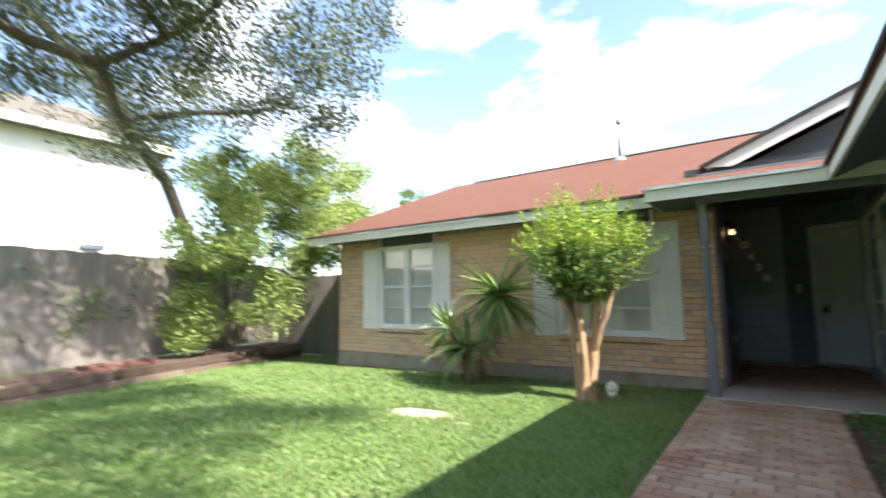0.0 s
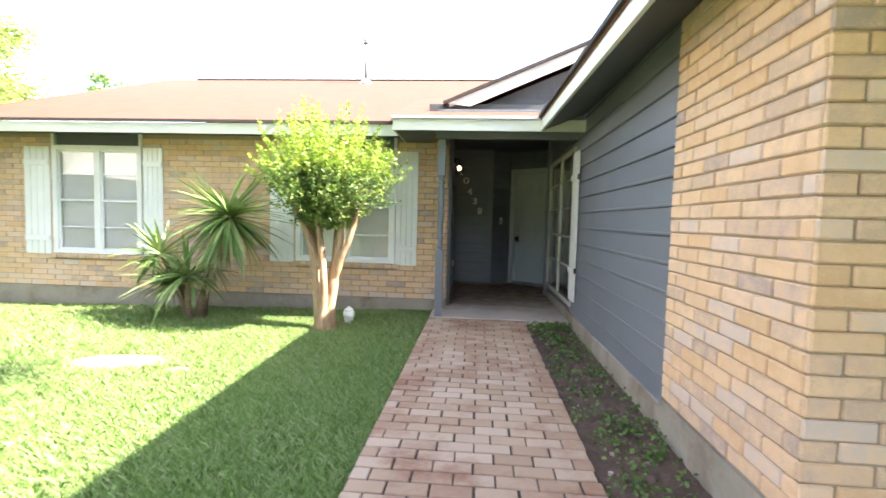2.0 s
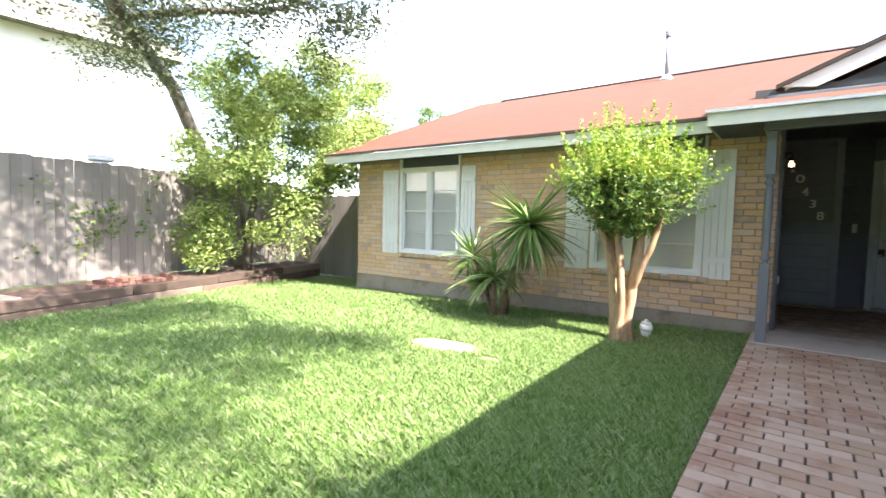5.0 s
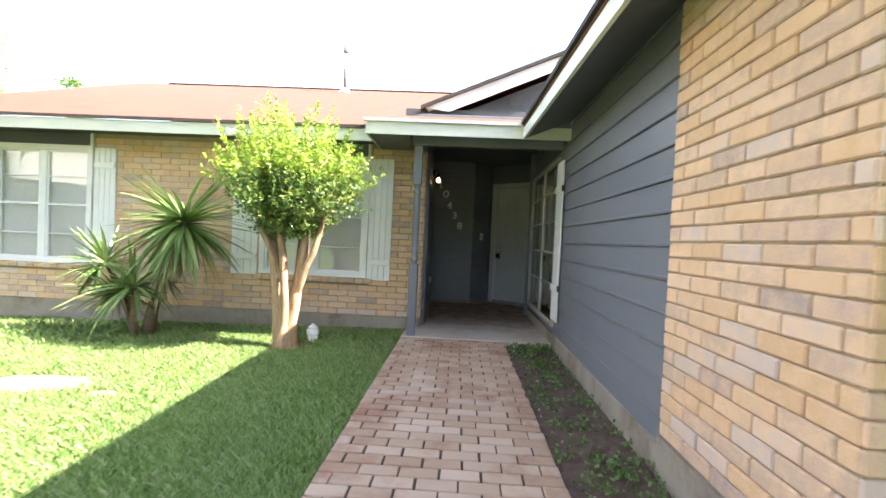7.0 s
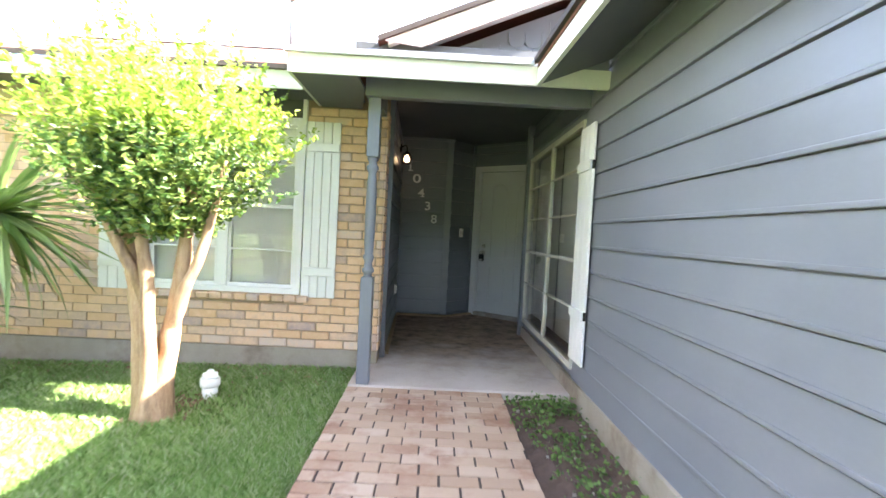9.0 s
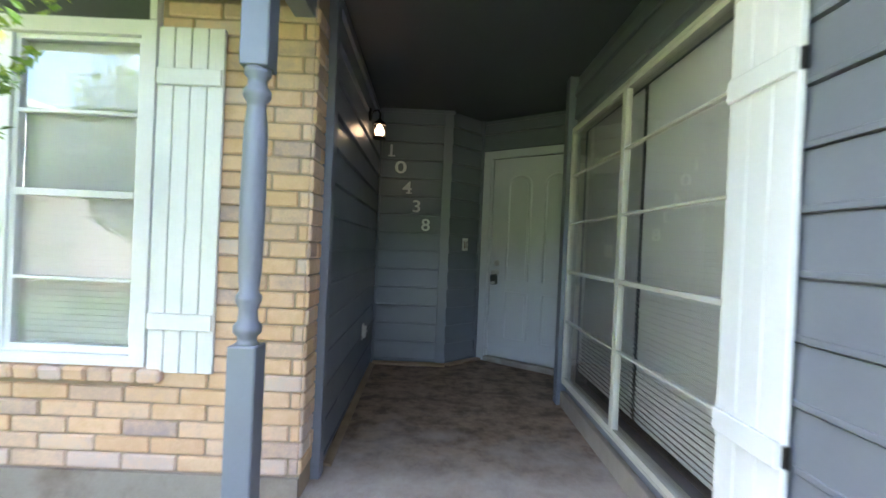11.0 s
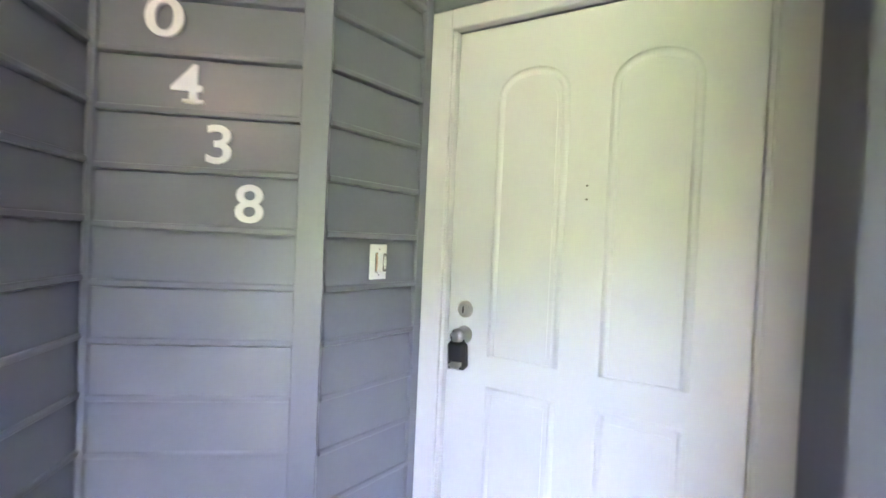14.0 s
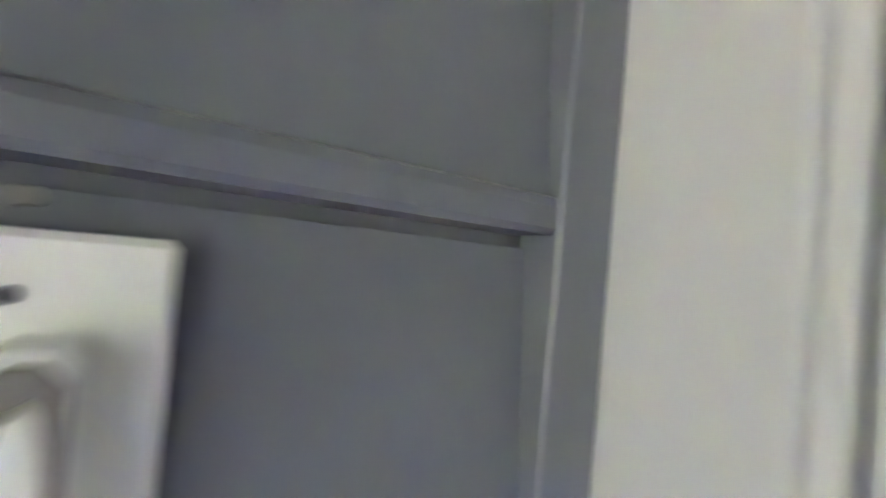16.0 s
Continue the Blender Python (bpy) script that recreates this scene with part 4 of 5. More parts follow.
FAN = ((0.0, 0.14, 0.32, 0.55, 0.8, 1.0), (0.22, 0.42, 0.56, 0.60, 0.52, 0.34))
cz = []
for k in range(150):                      # dense inner mass
    z = rng.uniform(0, 1)
    r = 0.66 * float(np.interp(z, *FAN)) * rng.uniform(0.1, 1.0) ** 0.5
    a = rng.uniform(0, 2 * math.pi)
    cz.append((TX + 0.02 + r * math.cos(a), TY + r * math.sin(a), 1.08 + z * 0.80))
cz = np.array(cz)
leaf_mesh("foliage", clump_points(rng, cz[cz[:, 2] < 1.60], 0.14, 150), 0.044, M_MYRTLE, myrtle, rng, 0.1, 0.55)
lower_pts, sunlit_new, tips = [], clump_points(rng, cz[cz[:, 2] >= 1.60], 0.12, 90).tolist(), []
bm = bmesh.new()
for k in range(430):                     # sprigs fanning up and out of the mass
    z = rng.uniform(0, 1) ** 0.85
    a = rng.uniform(0, 2 * math.pi)
    rim = float(np.interp(z, *FAN))
    r = rim * rng.uniform(0.55, 1.0) if z < 0.75 else rim * rng.uniform(0.0, 1.0) ** 0.5
    p0 = np.array((TX + 0.02 + r * math.cos(a), TY + r * math.sin(a), 1.05 + z * 0.84))
    up = 0.25 + 1.0 * z + rng.normal() * 0.15
    out = (1.0 - 0.62 * z) * (0.4 + 0.6 * r / max(rim, 0.01))
    d = np.array((out * math.cos(a), out * math.sin(a), up)) + rng.normal(size=3) * 0.14
    d /= np.linalg.norm(d)
    length = rng.uniform(0.14, 0.34) + 0.20 * max(0.0, z - 0.35) * rng.uniform(0, 2)
    n = int(length / 0.0115)
    for q in range(n):
        f = q / n
        pt = p0 + d * length * f + np.array((0, 0, 0.05 * f * f)) + rng.normal(size=3) * 0.018 * (1.15 - 0.75 * f)
        # higher leaves take the lighter colour, as if sunlit
        (tips if f > 0.82 and k % 8 == 0 and z > 0.5 else sunlit_new if z * 0.9 + f * 0.30 > 0.60 else lower_pts).append(pt)
    if k % 10 == 0:
        tube([Vector(p0), Vector(p0 + d * length * 0.9)], [0.0025, 0.0012], 4, bm=bm)
for a, h in ((0.1, 1.50), (-0.25, 1.38), (0.4, 1.60), (3.0, 1.48), (-0.6, 1.62), (2.6, 1.62)):   # a few long side shoots
    for q in range(44):
        r = 0.58 + 0.40 * q / 44
        sunlit_new.append(np.array((TX - 0.05 + r * math.cos(a), TY + r * math.sin(a), h + 0.20 * q / 44)) + rng.normal(size=3) * 0.030 * (1.2 - q / 44))
tagged(part("twigs", bm, M_BARK, myrtle), kind="stuff")
leaf_mesh("mature_leaves", np.array(lower_pts), 0.045, M_MYRTLE, myrtle, rng, 0.0, 0.5)
leaf_mesh("new_growth", np.array(sunlit_new), 0.045, M_SUNLIT_NEW, myrtle, rng, -0.3, 0.5)
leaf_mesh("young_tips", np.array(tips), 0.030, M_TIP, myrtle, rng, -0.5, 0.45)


blade_cache = {}


def blade_mesh(kind, length, width, droop, material):
    """A long pointed blade along local x, folded along its middle and arching down."""
    key = (kind, length, width, droop)
    if key not in blade_cache:
        verts, faces = [], []
        for q, (s, w) in enumerate(((0.03, 0.7), (0.25, 1.0), (0.5, 0.9), (0.75, 0.6), (1.0, 0.04))):
            z, hw = -droop * length * s * s, width * w / 2
            verts += [(length * s, -hw, z + hw * 0.35), (length * s, 0, z), (length * s, hw, z + hw * 0.35)]
            if q:
                b = 3 * q
                faces += [(b - 3, b - 2, b + 1, b), (b - 2, b - 1, b + 2, b + 1)]
        me = bpy.data.meshes.new(kind)
        me.from_pydata(verts, [], faces)
        me.materials.append(material)
        blade_cache[key] = me
    return blade_cache[key]


def yucca_head(plant, centre, n, length, width, material, low, high, droop, kind="blade"):
    """A rosette of separate blades round a point."""
    for k in range(n):
        el = math.asin(random.uniform(low, high))
        m = blade_mesh(kind, round(length * random.choice((0.75, 0.9, 1.0, 1.08)), 3), width, round(droop * random.choice((0.3, 0.8, 1.3)), 3), material)
        o = new(kind, m)
        o.parent = plant
        o.matrix_local = Matrix.Translation(centre) @ Matrix.Rotation(k * 2.39996, 4, "Z") @ Matrix.Rotation(-el, 4, "Y") @ Matrix.Rotation(random.uniform(-0.4, 0.4), 4, "X")


M_STEM = surface("fibrous_stem", [(0.14, 0.095, 0.06), (0.27, 0.19, 0.12)], 9, 60, 0.9, 1.0, 0.01, stretch=(1, 1, 4))
yucca = thing("yucca", (0, 0, 0), "spiky green yucca with several heads beside the brick wall", "yucca")
part("stem", tube([(-2.72, 6.30, -0.2), (-2.66, 6.30, 0.25), (-2.50, 6.27, 0.7), (-2.32, 6.24, 1.15)], [0.08, 0.055, 0.045, 0.04], 10), M_STEM, yucca)
part("stem", tube([(-2.85, 6.33, -0.2), (-3.0, 6.33, 0.2), (-3.18, 6.30, 0.62)], [0.045, 0.035, 0.03], 10), M_STEM, yucca)
part("stem", tube([(-2.76, 6.20, -0.2), (-2.74, 6.10, 0.1), (-2.72, 6.08, 0.36)], [0.04, 0.035, 0.03], 10), M_STEM, yucca)
yucca_head(yucca, (-2.30, 6.22, 1.12), 165, 0.74, 0.052, M_YUCCA, -0.90, 1.0, 0.28)
yucca_head(yucca, (-3.20, 6.28, 0.64), 60, 0.50, 0.044, M_YUCCA, -0.5, 1.0, 0.30)
yucca_head(yucca, (-2.72, 6.06, 0.42), 48, 0.58, 0.046, M_YUCCA, -0.2, 1.0, 0.40)
yucca_head(yucca, (-2.95, 6.12, 0.32), 50, 0.50, 0.042, M_YUCCA, -0.1, 1.0, 0.40)
yucca_head(yucca, (-2.55, 6.26, 0.55), 45, 0.40, 0.034, M_YUCCADRY, -1.0, -0.4, 0.15, "dry_blade")
yucca_head(yucca, (-2.40, 6.24, 0.90), 60, 0.42, 0.034, M_YUCCADRY, -1.0, -0.6, 0.15, "dry_blade")
yucca_head(yucca, (-3.08, 6.30, 0.42), 50, 0.38, 0.030, M_YUCCADRY, -1.0, -0.4, 0.15, "dry_blade")

# white clean-out cap by the tree
co = thing("cleanout_pipe", (-0.88, 6.30, lawn_z(-0.88, 6.3) - 0.01), "white plastic clean-out pipe with a square-headed cap in the grass", "pipe cap")
part("pipe", lathe([(0.052, 0), (0.052, 0.09)], 20), M_PLATE, co)
part("collar", lathe([(0.062, 0.09), (0.066, 0.10), (0.066, 0.145), (0.060, 0.15)], 20), M_PLATE, co)
part("cap", lathe([(0.052, 0.15), (0.050, 0.178), (0.030, 0.185)], 20), M_PLATE, co)
part("nut", box(-0.018, 0.018, -0.018, 0.018, 0.185, 0.205, 0.003), M_PLATE, co)


# ---- fence, raised bed, neighbour ----
def fence_x(y):
    return -8.4 - 0.288 * (y - 1.6)


fence = thing("fence", (0, 0, 0), "tall weathered grey wooden board fence round the yard", "fence", kind="structure")
ang = math.atan2(-0.288, 1.0)
pw = 0.142
me = piece("picket", (pw - 0.006, 0.02, 1.95), M_FENCE, 0.003)
ln = math.hypot(1, 0.288)
for k in range(95):
    y = -4.6 + k * pw / ln
    if y > 8.38:
        break
    o = new("picket", me)
    o.parent = fence
    o.matrix_local = pose(fence_x(y), y, 1.0 + random.uniform(-0.012, 0.012), random.uniform(-0.4, 0.4), random.uniform(-0.4, 0.4), 90 + math.degrees(-ang) + random.uniform(-0.6, 0.6))
for k in range(30):
    x = fence_x(8.42) + 0.08 + k * pw
    if x > -6.36:
        break
    o = new("picket", me)
    o.parent = fence
    o.matrix_local = pose(x, 8.42, 0.70 + random.uniform(-0.012, 0.012), 0, random.uniform(-0.4, 0.4), 0)
for z in (0.35, 1.6):
    own = box(-0.02, 0.02, 0, 13.6, z - 0.045, z + 0.045)
    own.transform(Matrix.Translation((fence_x(-4.6) - 0.035, -4.6, 0)) @ Matrix.Rotation(-ang, 4, "Z"))
    part("rail", own, M_FENCE, fence)

bed = thing("raised_bed", (0, 0, 0), "low raised bed edged with two courses of weathered timbers", "raised bed", kind="structure")


def bed_x(y):
    return -7.2 - 0.288 * (y - 1.6)


soil = [(bed_x(-4.5) - 0.1, -4.5), (bed_x(8.2) - 0.1, 8.2), (fence_x(8.2), 8.2), (fence_x(-4.5), -4.5)]
part("soil", prism(soil, "z", -0.4, 0.0), M_EARTH, bed, "dry brown soil")
for c in range(2):
    y = -4.5 - 0.7 * c
    while y < 8.0:
        L = random.uniform(1.5, 2.3)
        L = min(L, 8.2 - y)
        if L < 0.2:
            break
        own = box(-0.075, 0.075, 0, L * ln - 0.012, -0.075, 0.075, 0.012)
        for v in own.verts:
            v.co += noise.noise_vector(v.co * 3 + Vector((y, c, 0))) * 0.012
        o = part("timber", own, M_TIMBER, bed)
        yc = y
        o.matrix_local = Matrix.Translation((bed_x(yc) + 0.015 * random.uniform(-1, 1), yc, -0.20 + 0.152 * c)) @ Matrix.Rotation(-ang, 4, "Z")
        y += L
RED = surface("old_red_brick", [(0.12, 0.058, 0.045), (0.18, 0.085, 0.065), (0.22, 0.125, 0.10)], 12, 100, 0.9, 0.6, 0.004, vary="object")
stack = thing("brick_stack", (0, 0, 0), "low stack of old red bricks on the raised bed", "brick stack")
me = piece("brick", (0.20, 0.095, 0.06), RED, 0.005)
for k in range(13):
    for c in range(2):
        y = 3.2 + k * 0.105
        if c and k in (0, 9, 10, 12):
            continue
        o = new("brick", me)
        o.parent = stack
        o.matrix_local = pose(bed_x(y) - 0.30 + random.uniform(-0.02, 0.02), y, 0.033 + c * 0.063, 0, 0, random.uniform(-8, 8) + 16)
paver = thing("concrete_paver", (0, 0, 0), "pale flat concrete paver lying on the raised bed", "paver")
o = part("slab", box(-0.35, 0.35, -0.5, 0.5, 0, 0.05, 0.008), M_CONC, paver)
o.matrix_local = Matrix.Translation((bed_x(1.7) - 0.35, 1.7, 0.003)) @ Matrix.Rotation(-ang, 4, "Z")

neigh = thing("neighbour_house", (0, 0, 0), "pale two-storey neighbouring house behind the fence", "house")
part("wall", box(-21, -14.2, -8, 6.8, -0.4, 5.6), M_STUCCO, neigh)
part("roof", prism([(-13.7, 5.6), (-17.6, 7.4), (-21.5, 5.6), (-21.5, 5.45), (-13.7, 5.45)], "y", -8.5, 7.2), M_OAKBARK, neigh, "grey shingle roof")
part("eave_board", box(-13.70, -13.66, -8.5, 7.2, 5.40, 5.62), M_FASCIA, neigh)
vh = thing("vent_hood", (fence_x(3.7) - 0.25, 3.7, 0.0), "pale metal vent hood standing behind the fence", "vent hood")
part("duct", box(-0.10, 0.10, -0.12, 0.12, -0.3, 2.02, 0.01), M_GALV, vh)
part("hood", box(-0.15, 0.15, -0.2, 0.2, 2.021, 2.12, 0.02), M_GALV, vh)


def leafy_tree(name, label, base, stems, clumps, radius, per, size, leaf, bark, rng, droop=0.2, flat=0.8):
    tree = thing(name, (0, 0, 0), label, "tree")
    for pts, rad in stems:
        part("trunk" if pts is stems[0][0] else "limb", tube(pts, rad, 10), bark, tree)
    leaf_mesh("crown", clump_points(rng, clumps, radius, per, flat), size, leaf, tree, rng, droop)
    return tree


# bright shrub-like tree at the fence corner
c = (-8.2, 6.9, 2.6)
cl = [tuple(p) for p in shell_points(rng, 130, c, (2.2, 2.1, 2.05), 0.25)]
cl = [p for p in cl if p[2] > (0.7 if 6.2 < p[1] < 7.2 and p[0] > -8.5 else 1.55) and p[1] < 7.7 and p[0] < -6.75 and p[0] > fence_x(p[1]) - 1.2] + [(-8.7 + rng.normal() * 0.12, 5.3 + rng.normal() * 0.16, 0.35 + (0.25 * k) % 0.9) for k in range(8)]
cl += [(rng.uniform(-9.6, -7.6), rng.uniform(7.6, 9.6), rng.uniform(2.6, 4.5)) for k in range(34)]
stems = [([(-8.9, 6.2, -0.1), (-8.85, 6.25, 1.0), (-8.6, 6.4, 2.2), (-8.4, 6.6, 3.6)], [0.10, 0.08, 0.06, 0.02]),
         ([(-8.9, 6.2, 0.6), (-9.3, 6.3, 1.6), (-9.6, 6.6, 2.9)], [0.06, 0.045, 0.015]),
         ([(-8.88, 6.2, 0.8), (-8.3, 5.7, 1.6), (-7.8, 5.4, 2.6)], [0.05, 0.035, 0.012])]
leafy_tree("corner_tree", "bright green leafy tree growing by the fence corner", None, stems, cl, 0.50, 380, 0.095, M_LIME, M_OAKBARK, rng, 0.35)

# spreading oak over the fence
stems = [([(-11.0, 7.2, -0.3), (-10.9, 6.6, 1.8), (-10.6, 5.5, 3.9), (-9.05, 4.0, 4.5), (-6.8, 2.9, 4.45), (-6.3, 2.0, 4.25), (-5.9, 0.2, 4.6)], [0.21, 0.17, 0.135, 0.115, 0.09, 0.065, 0.03]),
         ([(-6.8, 2.9, 4.45), (-5.9, 3.4, 4.75), (-5.2, 3.7, 5.1), (-4.0, 3.6, 5.9)], [0.08, 0.06, 0.045, 0.015]),
         ([(-9.05, 4.0, 4.5), (-7.9, 4.8, 4.6), (-6.8, 5.3, 4.5), (-5.9, 5.6, 4.55)], [0.08, 0.06, 0.04, 0.015]),
         ([(-9.9, 4.8, 4.2), (-9.2, 3.4, 5.4), (-8.0, 1.4, 6.2), (-6.0, -1.0, 6.6)], [0.12, 0.09, 0.06, 0.02]),
         # limb added out of view to carry the shading clumps
         ([(-5.9, 0.2, 4.6), (-4.0, 0.2, 5.2), (-1.6, 0.8, 5.6), (1.0, 1.4, 5.7)], [0.045, 0.04, 0.03, 0.012]),
         ([(-5.9, 3.4, 4.75), (-5.4, 2.4, 5.4), (-4.4, 1.0, 6.0), (-2.6, -0.4, 6.4)], [0.05, 0.04, 0.03, 0.012])]
cl = []
for pts, rad in stems:
    for p, q in zip(pts[2:] if pts is stems[0][0] else pts, pts[3:] if pts is stems[0][0] else pts[1:]):
        for k in range(9):
            t = rng.uniform(0, 1)
            w = np.array(p) * (1 - t) + np.array(q) * t
            cl.append(tuple(w + rng.normal(size=3) * (0.65, 0.65, 0.38) + (0, 0, 0.15)))
for k in range(34):
    cl.append((rng.uniform(-7.5, -2.2), rng.uniform(-4.5, 2.6), rng.uniform(5.2, 7.0)))
for k in range(26):
    cl.append((rng.uniform(-10.5, -7.0), rng.uniform(2.0, 6.2), rng.uniform(4.6, 6.6)))
# unseen clumps added overhead to throw dappled shade on lawn and fence
for k in range(180):
    cl.append((rng.uniform(-2.6, 3.1), rng.uniform(-2.4, 3.3), rng.uniform(5.0, 6.2)))
for k in range(44):
    cl.append((rng.uniform(2.6, 5.6), rng.uniform(-3.8, 1.3), rng.uniform(5.2, 6.4)))
for k in range(55):
    cl.append((rng.uniform(-5.8, -2.8), rng.uniform(-1.0, 4.2), rng.uniform(5.2, 6.4)))
for k in range(30):
    cl.append((rng.uniform(-6.4, -4.3), rng.uniform(4.9, 6.7), rng.uniform(4.0, 6.2)))
leafy_tree("oak_tree", "large spreading oak with dark limbs and small leaves, unseen shading clumps added overhead", None, stems, cl, 0.62, 200, 0.088, M_OAKLEAF, M_OAKBARK, rng, 0.1, 0.7)

# far tree behind the roof
stems = [([(-15.6, 20.5, -0.3), (-15.5, 20.4, 3.5), (-15.3, 20.0, 6.6)], [0.2, 0.14, 0.05])]
cl = [tuple(p) for p in shell_points(rng, 16, (-15.2, 20.0, 6.0), (1.0, 1.0, 1.1), 0.2)]
leafy_tree("far_tree", "distant slender tree showing above the roof", None, stems, cl, 0.45, 130, 0.15, M_MYRTLE, M_OAKBARK, rng)
stems = [([(-19.5, 16.5, -0.3), (-19.4, 16.4, 3.5), (-19.3, 16.4, 5.2)], [0.2, 0.14, 0.05])]
cl = [tuple(p) for p in shell_points(rng, 20, (-19.3, 16.4, 4.6), (1.3, 1.3, 1.1), 0.2)]
leafy_tree("far_tree", "distant leafy tree showing beyond the fence", None, stems, cl, 0.5, 120, 0.15, M_MYRTLE, M_OAKBARK, rng)

# ivy on the fence
iv = []
for k in range(26):
    y = rng.uniform(2.6, 5.6)
    z = rng.uniform(0.5, 1.8)
    for q in range(14):
        iv.append((fence_x(y) + 0.05 + rng.uniform(0, 0.04), y + rng.normal() * 0.09, z + rng.normal() * 0.10))
ivy = leaf_mesh("ivy", np.array(iv), 0.07, M_MYRTLE, None, rng, 0.3, 0.8)
tagged(ivy, "thin green ivy creeping on the weathered fence", "ivy", kind="stuff")

# ---- walk, beds, grass ----
WZ = -0.008
walkway = structure("walkway", prism([(0.115, -3.0), (1.26, -3.0), (1.19, 6.41), (0.06, 6.41)], "z", -0.3, WZ - 0.009), M_JOINT, "red-brown brick-pattern walkway with dark joints", "walkway")
px_ = []
ROW, LEN = 0.1015, 0.19
for r in range(-70, 62):
    y = 0.52 + ROW * r
    if y + ROW > 6.415:
        break
    xl, xr = 0.115 - 0.00588 * (y + 3.0), 1.26 - 0.0075 * (y + 3.0)
    x = xl - (0.5 * LEN if r % 2 else 0.0) - random.uniform(0.0, 0.02)
    while x < xr - 0.02:
        a, b = max(x, xl) + 0.0045, min(x + LEN, xr) - 0.0045
        if b - a > 0.03:
            dz = random.uniform(-0.0012, 0.0012) - 0.006
            gap = 0.020 if r == 34 else random.uniform(0.009, 0.013)
            if y > 1.75:
                o = new("paver", piece("paver", (round(b - a, 2), round(ROW - gap, 3), 0.012), M_PAVER, 0.0035))
                o.parent = walkway
                o.location = ((a + b) / 2, y + ROW / 2, WZ + dz)
            else:
                px_.append((a, b, y + 0.004, y + ROW - 0.004, WZ - 0.012, WZ + dz + 0.006))
        x += LEN + random.uniform(-0.004, 0.004)


def joined_boxes(name, boxes, material, parent, label):
    verts, faces = [], []
    for x0, x1, y0, y1, z0, z1 in boxes:
        b = len(verts)
        verts += [(x0, y0, z0), (x1, y0, z0), (x1, y1, z0), (x0, y1, z0), (x0, y0, z1), (x1, y0, z1), (x1, y1, z1), (x0, y1, z1)]
        faces += [(b, b + 3, b + 2, b + 1), (b + 4, b + 5, b + 6, b + 7), (b, b + 1, b + 5, b + 4), (b + 1, b + 2, b + 6, b + 5), (b + 2, b + 3, b + 7, b + 6), (b + 3, b, b + 4, b + 7)]
    ob = raw_mesh(name, verts, faces, material, parent)
    return tagged(ob, label, kind="stuff")


joined_boxes("pavers", px_, M_PAVERJ, walkway, "more pavers of the walkway")
bm = bmesh.new()
bmesh.ops.create_grid(bm, x_segments=14, y_segments=110, size=0.5)
for v in bm.verts:
    x, y = v.co.x, v.co.y
    v.co = Vector((1.45 + x * 0.56, 1.7 + (y + 0.5) * 4.66, -0.045 + 0.016 * noise.noise((x * 9, y * 60, 3)) + 0.012 * noise.noise((x * 30, y * 190, 5))))
structure("planting_bed", bm, M_EARTH, "bare dark soil bed between walk and wall", "bed")
wp = []
for k in range(230):
    x, y = rng.uniform(1.24, 1.68), 6.3 - 4.3 * rng.uniform(0, 1) ** 1.6
    n = 9 if y < 4.9 else 5
    for q in range(n):
        wp.append((x + rng.normal() * 0.035, y + rng.normal() * 0.035, -0.028 + abs(rng.normal()) * 0.018))
for k in range(26):                      # denser tufts close to the slab
    x, y = rng.uniform(1.22, 1.64), rng.uniform(5.3, 6.32)
    for q in range(16):
        wp.append((x + rng.normal() * 0.03, y + rng.normal() * 0.03, -0.022 + abs(rng.normal()) * 0.026))
tagged(leaf_mesh("weeds", np.array(wp), 0.029, M_WEED, None, rng, 0.0, 0.75), "small green weeds sprouting from the soil bed", "weeds", kind="stuff")
pb = [(rng.uniform(1.24, 1.68), rng.uniform(1.9, 6.3)) for k in range(34)]
joined_boxes("mulch_bits", [(x - s, x + s, y - s * 0.6, y + s * 0.6, -0.06, -0.036 + s * 0.6) for (x, y), s in zip(pb, rng.uniform(0.004, 0.011, 34))], M_CONC, None, "pale stones and chips on the soil bed")
tagged(bpy.data.objects["mulch_bits"], category="stones")

lt = []
for k in range(900):
    x = rng.uniform(-6.2, 0.05)
    y = 6.98 - abs(rng.normal()) * 0.22
    lt.append((x, y, lawn_z(x, y) + 0.012 + rng.uniform(0, 0.035)))
for k in range(260):
    a, r = rng.uniform(0, 2 * math.pi), abs(rng.normal()) * 0.28
    x, y = -0.98 + r * math.cos(a), 6.12 + r * math.sin(a)
    lt.append((x, y, lawn_z(x, y) + 0.012 + rng.uniform(0, 0.02)))
M_LITTER = surface("dry_leaf", [(0.16, 0.10, 0.055), (0.27, 0.18, 0.10), (0.36, 0.27, 0.16)], 6, 40, 0.85, 0, vary="island")
tagged(leaf_mesh("dry_leaves", np.array(lt), 0.038, M_LITTER, None, rng, 0.0, 0.6), "brown dry leaves scattered along the foundation", "dry leaves", kind="stuff")

# bare sandy patches in the lawn
SAND = surface("bare_sand", [(0.32, 0.25, 0.18), (0.46, 0.37, 0.27)], 8, 90, 0.95, 0.8, 0.008)
PATCH = [(-2.38, 4.56, 0.52, 0.26), (-1.74, 4.40, 0.15, 0.09)]
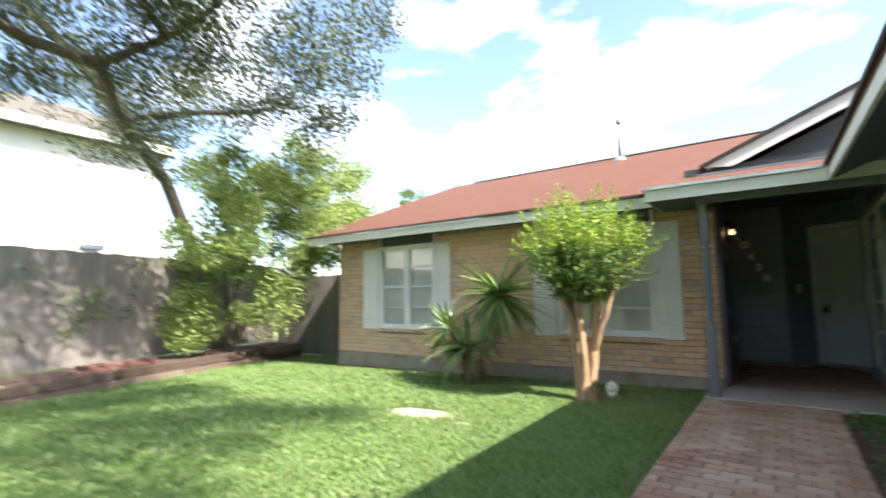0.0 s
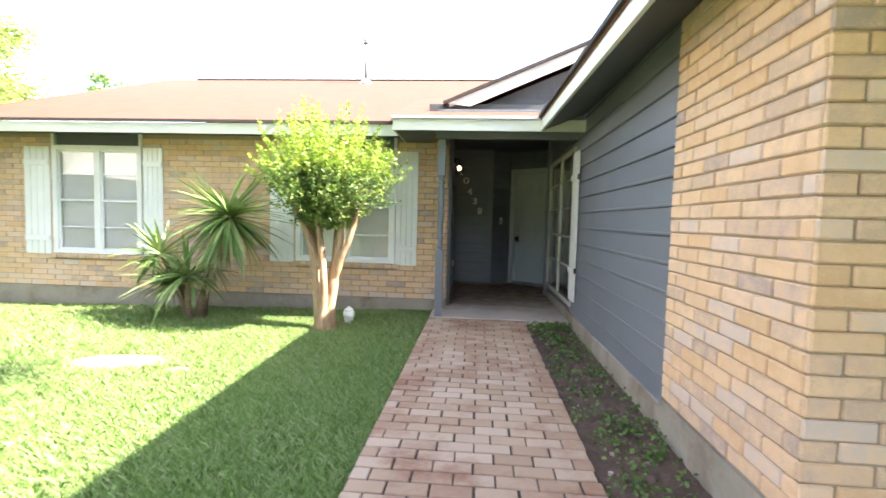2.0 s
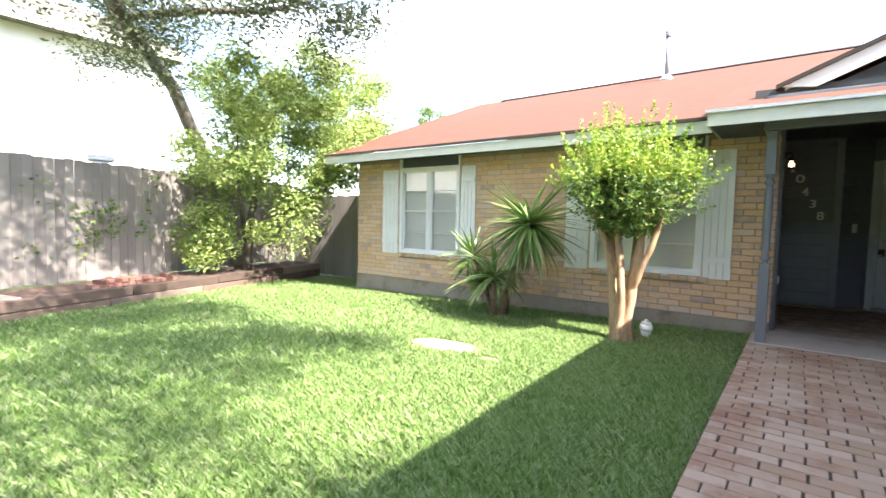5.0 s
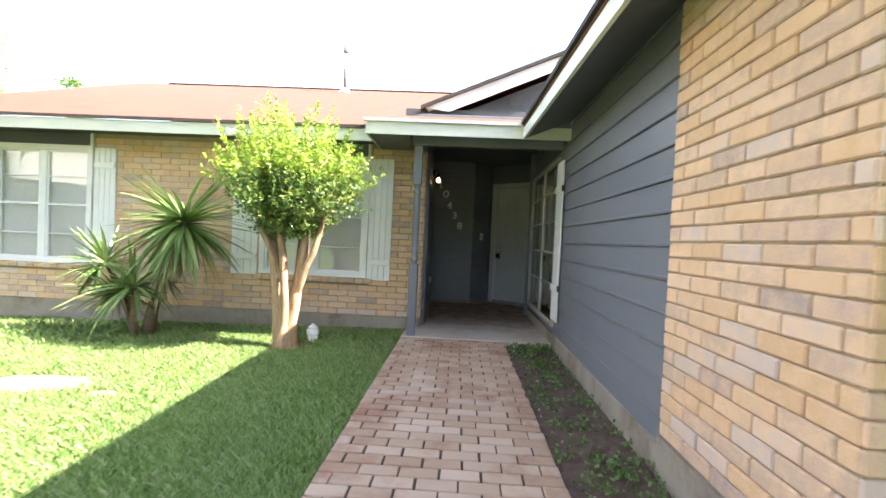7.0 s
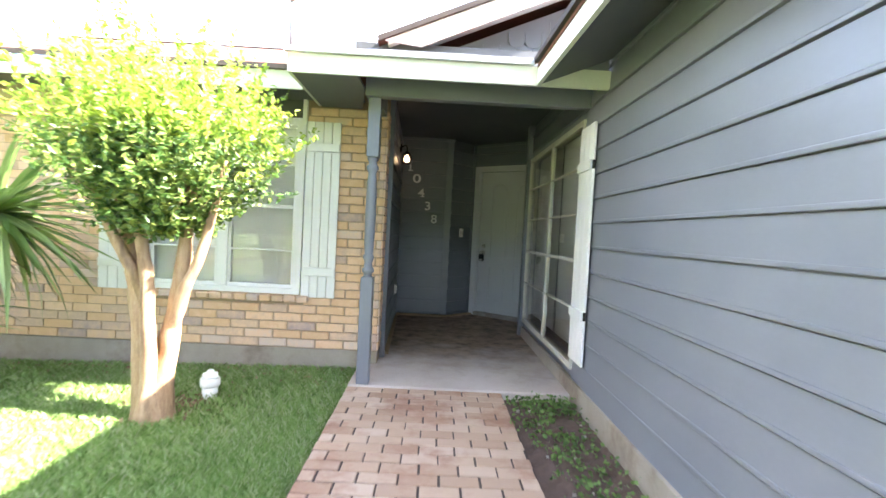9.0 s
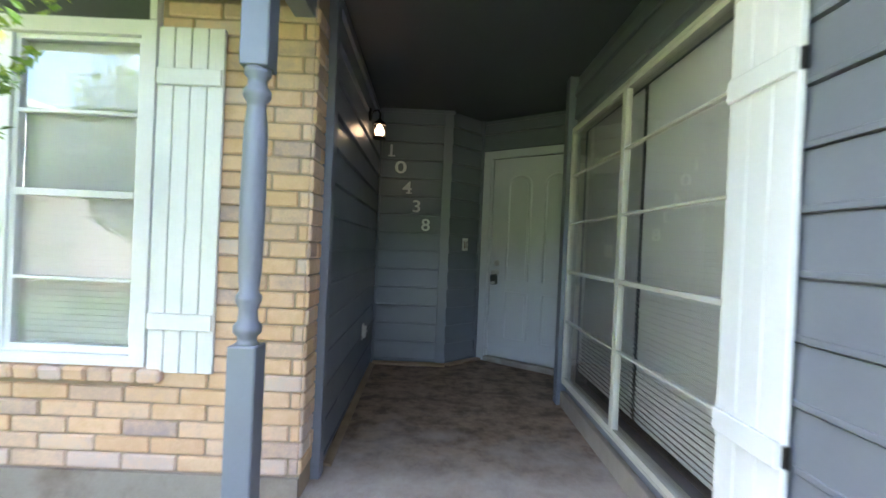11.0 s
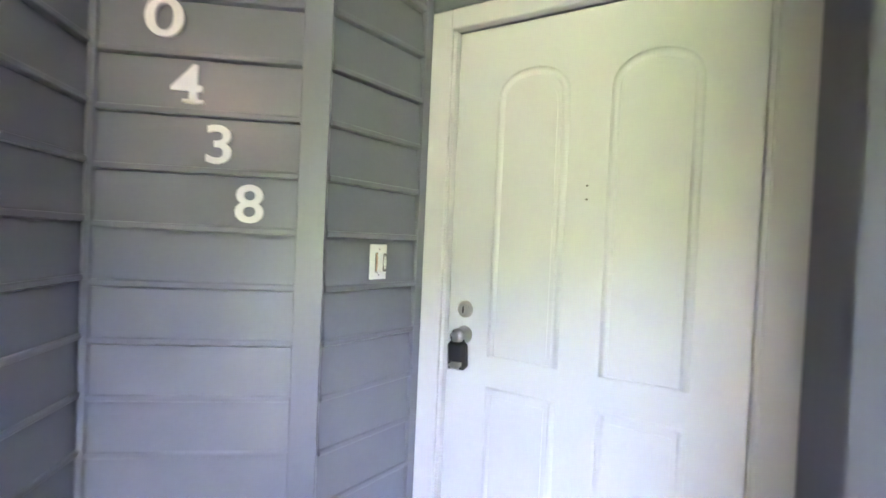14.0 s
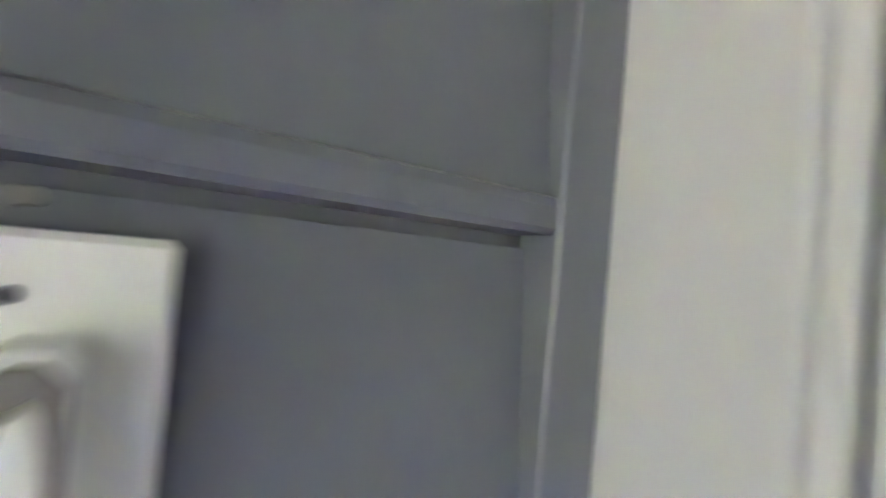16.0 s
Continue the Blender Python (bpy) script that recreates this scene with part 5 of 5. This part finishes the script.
for x, y, a, b in PATCH:
    bm = bmesh.new()
    bmesh.ops.create_circle(bm, cap_ends=True, segments=40, radius=1.0)
    bmesh.ops.triangulate(bm, faces=bm.faces[:])
    bmesh.ops.subdivide_edges(bm, edges=bm.edges[:], cuts=2, use_grid_fill=True)
    for v in bm.verts:
        r = v.co.length
        k = 1 + 0.25 * noise.noise(v.co * 2.2 + Vector((x, y, 0)))
        px, py = x + v.co.x * a * k, y + v.co.y * b * k
        v.co = Vector((px, py, lawn_z(px, py) + 0.025 * (1 - r * r) + 0.004))
    structure("bare_patch", bm, SAND, "bare sandy patch in the lawn", "bare patch")


def grass(name, n, x0, x1, y0, y1, height, width, power=1.0):
    """Short broad lawn blades as one object."""
    x = x1 - (x1 - x0) * rng.uniform(0, 1, n) ** power
    y = rng.uniform(y0, y1, n)
    keep = ~((x > 0.06 - 0.006 * (y - 6)) & (y < 6.36)) & (y < 6.97)
    for a, b, ra, rb in PATCH:
        keep &= ((x - a) / (ra * 0.92)) ** 2 + ((y - b) / (rb * 0.92)) ** 2 > rng.uniform(0.55, 1.25, n)
    thin_ = np.exp(-(((x + 0.95) / 0.45) ** 2 + ((y - 6.1) / 0.4) ** 2)) * 0.85
    keep &= rng.uniform(0, 1, n) > thin_
    keep &= x > -7.15 - 0.288 * (y - 1.6) + 0.1
    x, y = x[keep], y[keep]
    n = len(x)
    z = -0.075 + 0.024 * np.clip(x, -9, 0) - 0.006
    a = rng.uniform(0, 2 * np.pi, n)
    h = height * rng.uniform(0.55, 1.25, n)
    lean = h * rng.uniform(0.2, 1.0, n)
    b = a + rng.uniform(-0.8, 0.8, n) + np.pi / 2
    w = width * rng.uniform(0.7, 1.3, n)
    v = np.empty((n, 4, 3))
    ca, sa, cb, sb = np.cos(a), np.sin(a), np.cos(b), np.sin(b)
    v[:, 0] = np.stack([x - ca * w / 2, y - sa * w / 2, z], 1)
    v[:, 1] = np.stack([x + ca * w / 2, y + sa * w / 2, z], 1)
    v[:, 2] = np.stack([x + ca * w * 0.45 + cb * lean * 0.4, y + sa * w * 0.45 + sb * lean * 0.4, z + h * 0.62], 1)
    v[:, 3] = np.stack([x + cb * lean, y + sb * lean, z + h], 1)
    k = np.arange(n)[:, None] * 4
    me = bpy.data.meshes.new(name)
    me.from_pydata(v.reshape(-1, 3).tolist(), [], np.concatenate([k + [0, 1, 2], k + [0, 2, 3]]).tolist())
    me.materials.append(M_GRASS)
    return tagged(new(name, me), "thick green mown lawn grass", "grass", kind="stuff")


grass("grass", 150000, -3.2, 0.115, 1.4, 7.0, 0.062, 0.009)
grass("grass", 150000, -9.0, -3.2, -0.5, 8.4, 0.075, 0.016, 1.0)
grass("grass", 60000, -3.2, 0.115, -2.5, 1.4, 0.065, 0.012)

# ---- bricks of the walls, laid course by course ----
COURSE = 0.0727


def lay(wall, m, length, z0, z1, gaps, near, joined, bl=0.233, joint=0.007, proud=0.010):
    """Running bond along local x, faces towards local -y; near(x) says which are single pieces."""
    r, z = 0, z0
    while z + COURSE - joint < z1 + 0.005:
        x = -(bl + joint) / 2 if r % 2 else 0.0
        while x < length - 0.015:
            a, b = max(x, 0.0) + joint / 2, min(x + bl + joint, length) - joint / 2
            spans = [(a, b)]
            for ga, gb, gz0, gz1 in gaps:
                if z < gz1 - 0.02 and z + COURSE > gz0 + 0.02:
                    spans = [q for s in spans for q in ((s[0], min(s[1], ga - 0.004)), (max(s[0], gb + 0.004), s[1])) if q[1] - q[0] > 0.02]
            for a, b in spans:
                dy = random.uniform(-0.0025, 0.0025)
                if near((a + b) / 2):
                    o = new("brick", piece("brick", (round(b - a, 2), proud + 0.010, COURSE - joint), M_BRICK, 0.006))
                    o.parent = wall
                    o.matrix_local = m @ pose((a + b) / 2, (proud + 0.010) / 2 + dy, z + COURSE / 2 + random.uniform(-0.0015, 0.0015), 0, random.uniform(-0.5, 0.5), random.uniform(-0.5, 0.5))
                else:
                    joined.append((a, b, dy, proud + 0.010, z + joint / 2, z + COURSE - joint / 2))
            x += bl + joint
        z += COURSE
        r += 1


gaps = [(a + 6.33, b + 6.33, z0 - 0.06, z1 + 0.2) for a, b, z0, z1 in WIN]
rest = []
FRONT = Matrix.Translation((-6.33, FY, 0))
lay(wall_front, FRONT, 6.33 + PX, 0.105, 2.19, gaps, lambda x: x > 6.33 - 2.0, rest)
o = joined_boxes("bricks", rest, M_BRICKJ, wall_front, "more bricks of the front wall")
o.matrix_local = FRONT
rest = []
lay(wall_front, Matrix.Translation((PX + 0.010, FY + 0.004, 0)) @ Matrix.Rotation(radians(90), 4, "Z"), 0.184, 0.105, 2.19, [], lambda x: True, rest)
for a, b, z0, z1 in WIN:
    x = a - 0.05
    while x < b + 0.05:
        o = new("sill_brick", piece("sill_brick", (0.097, 0.11, 0.06), M_BRICK, 0.010))
        o.parent = wall_front
        o.matrix_local = Matrix.Translation((x + 0.052, FY - 0.012 + 0.02, 0.528)) @ Matrix.Rotation(radians(random.uniform(6, 10)), 4, "X")
        x += 0.104
wb = bpy.data.objects["wall_garage_brick"]
rest = []
lay(wb, Matrix.Translation((BX, 3.61, 0)) @ Matrix.Rotation(radians(-90), 4, "Z"), 1.158, 0.165, 2.31, [], lambda x: True, rest)
wf = bpy.data.objects["wall_garage_front"]
rest = []
lay(wf, Matrix.Translation((BX, 2.44, 0)), 5.8, 0.165, 2.31, [], lambda x: x < 1.3, rest)
o = joined_boxes("bricks", rest, M_BRICKJ, wf, "more bricks of the garage front")
o.matrix_local = Matrix.Translation((BX, 2.44, 0))
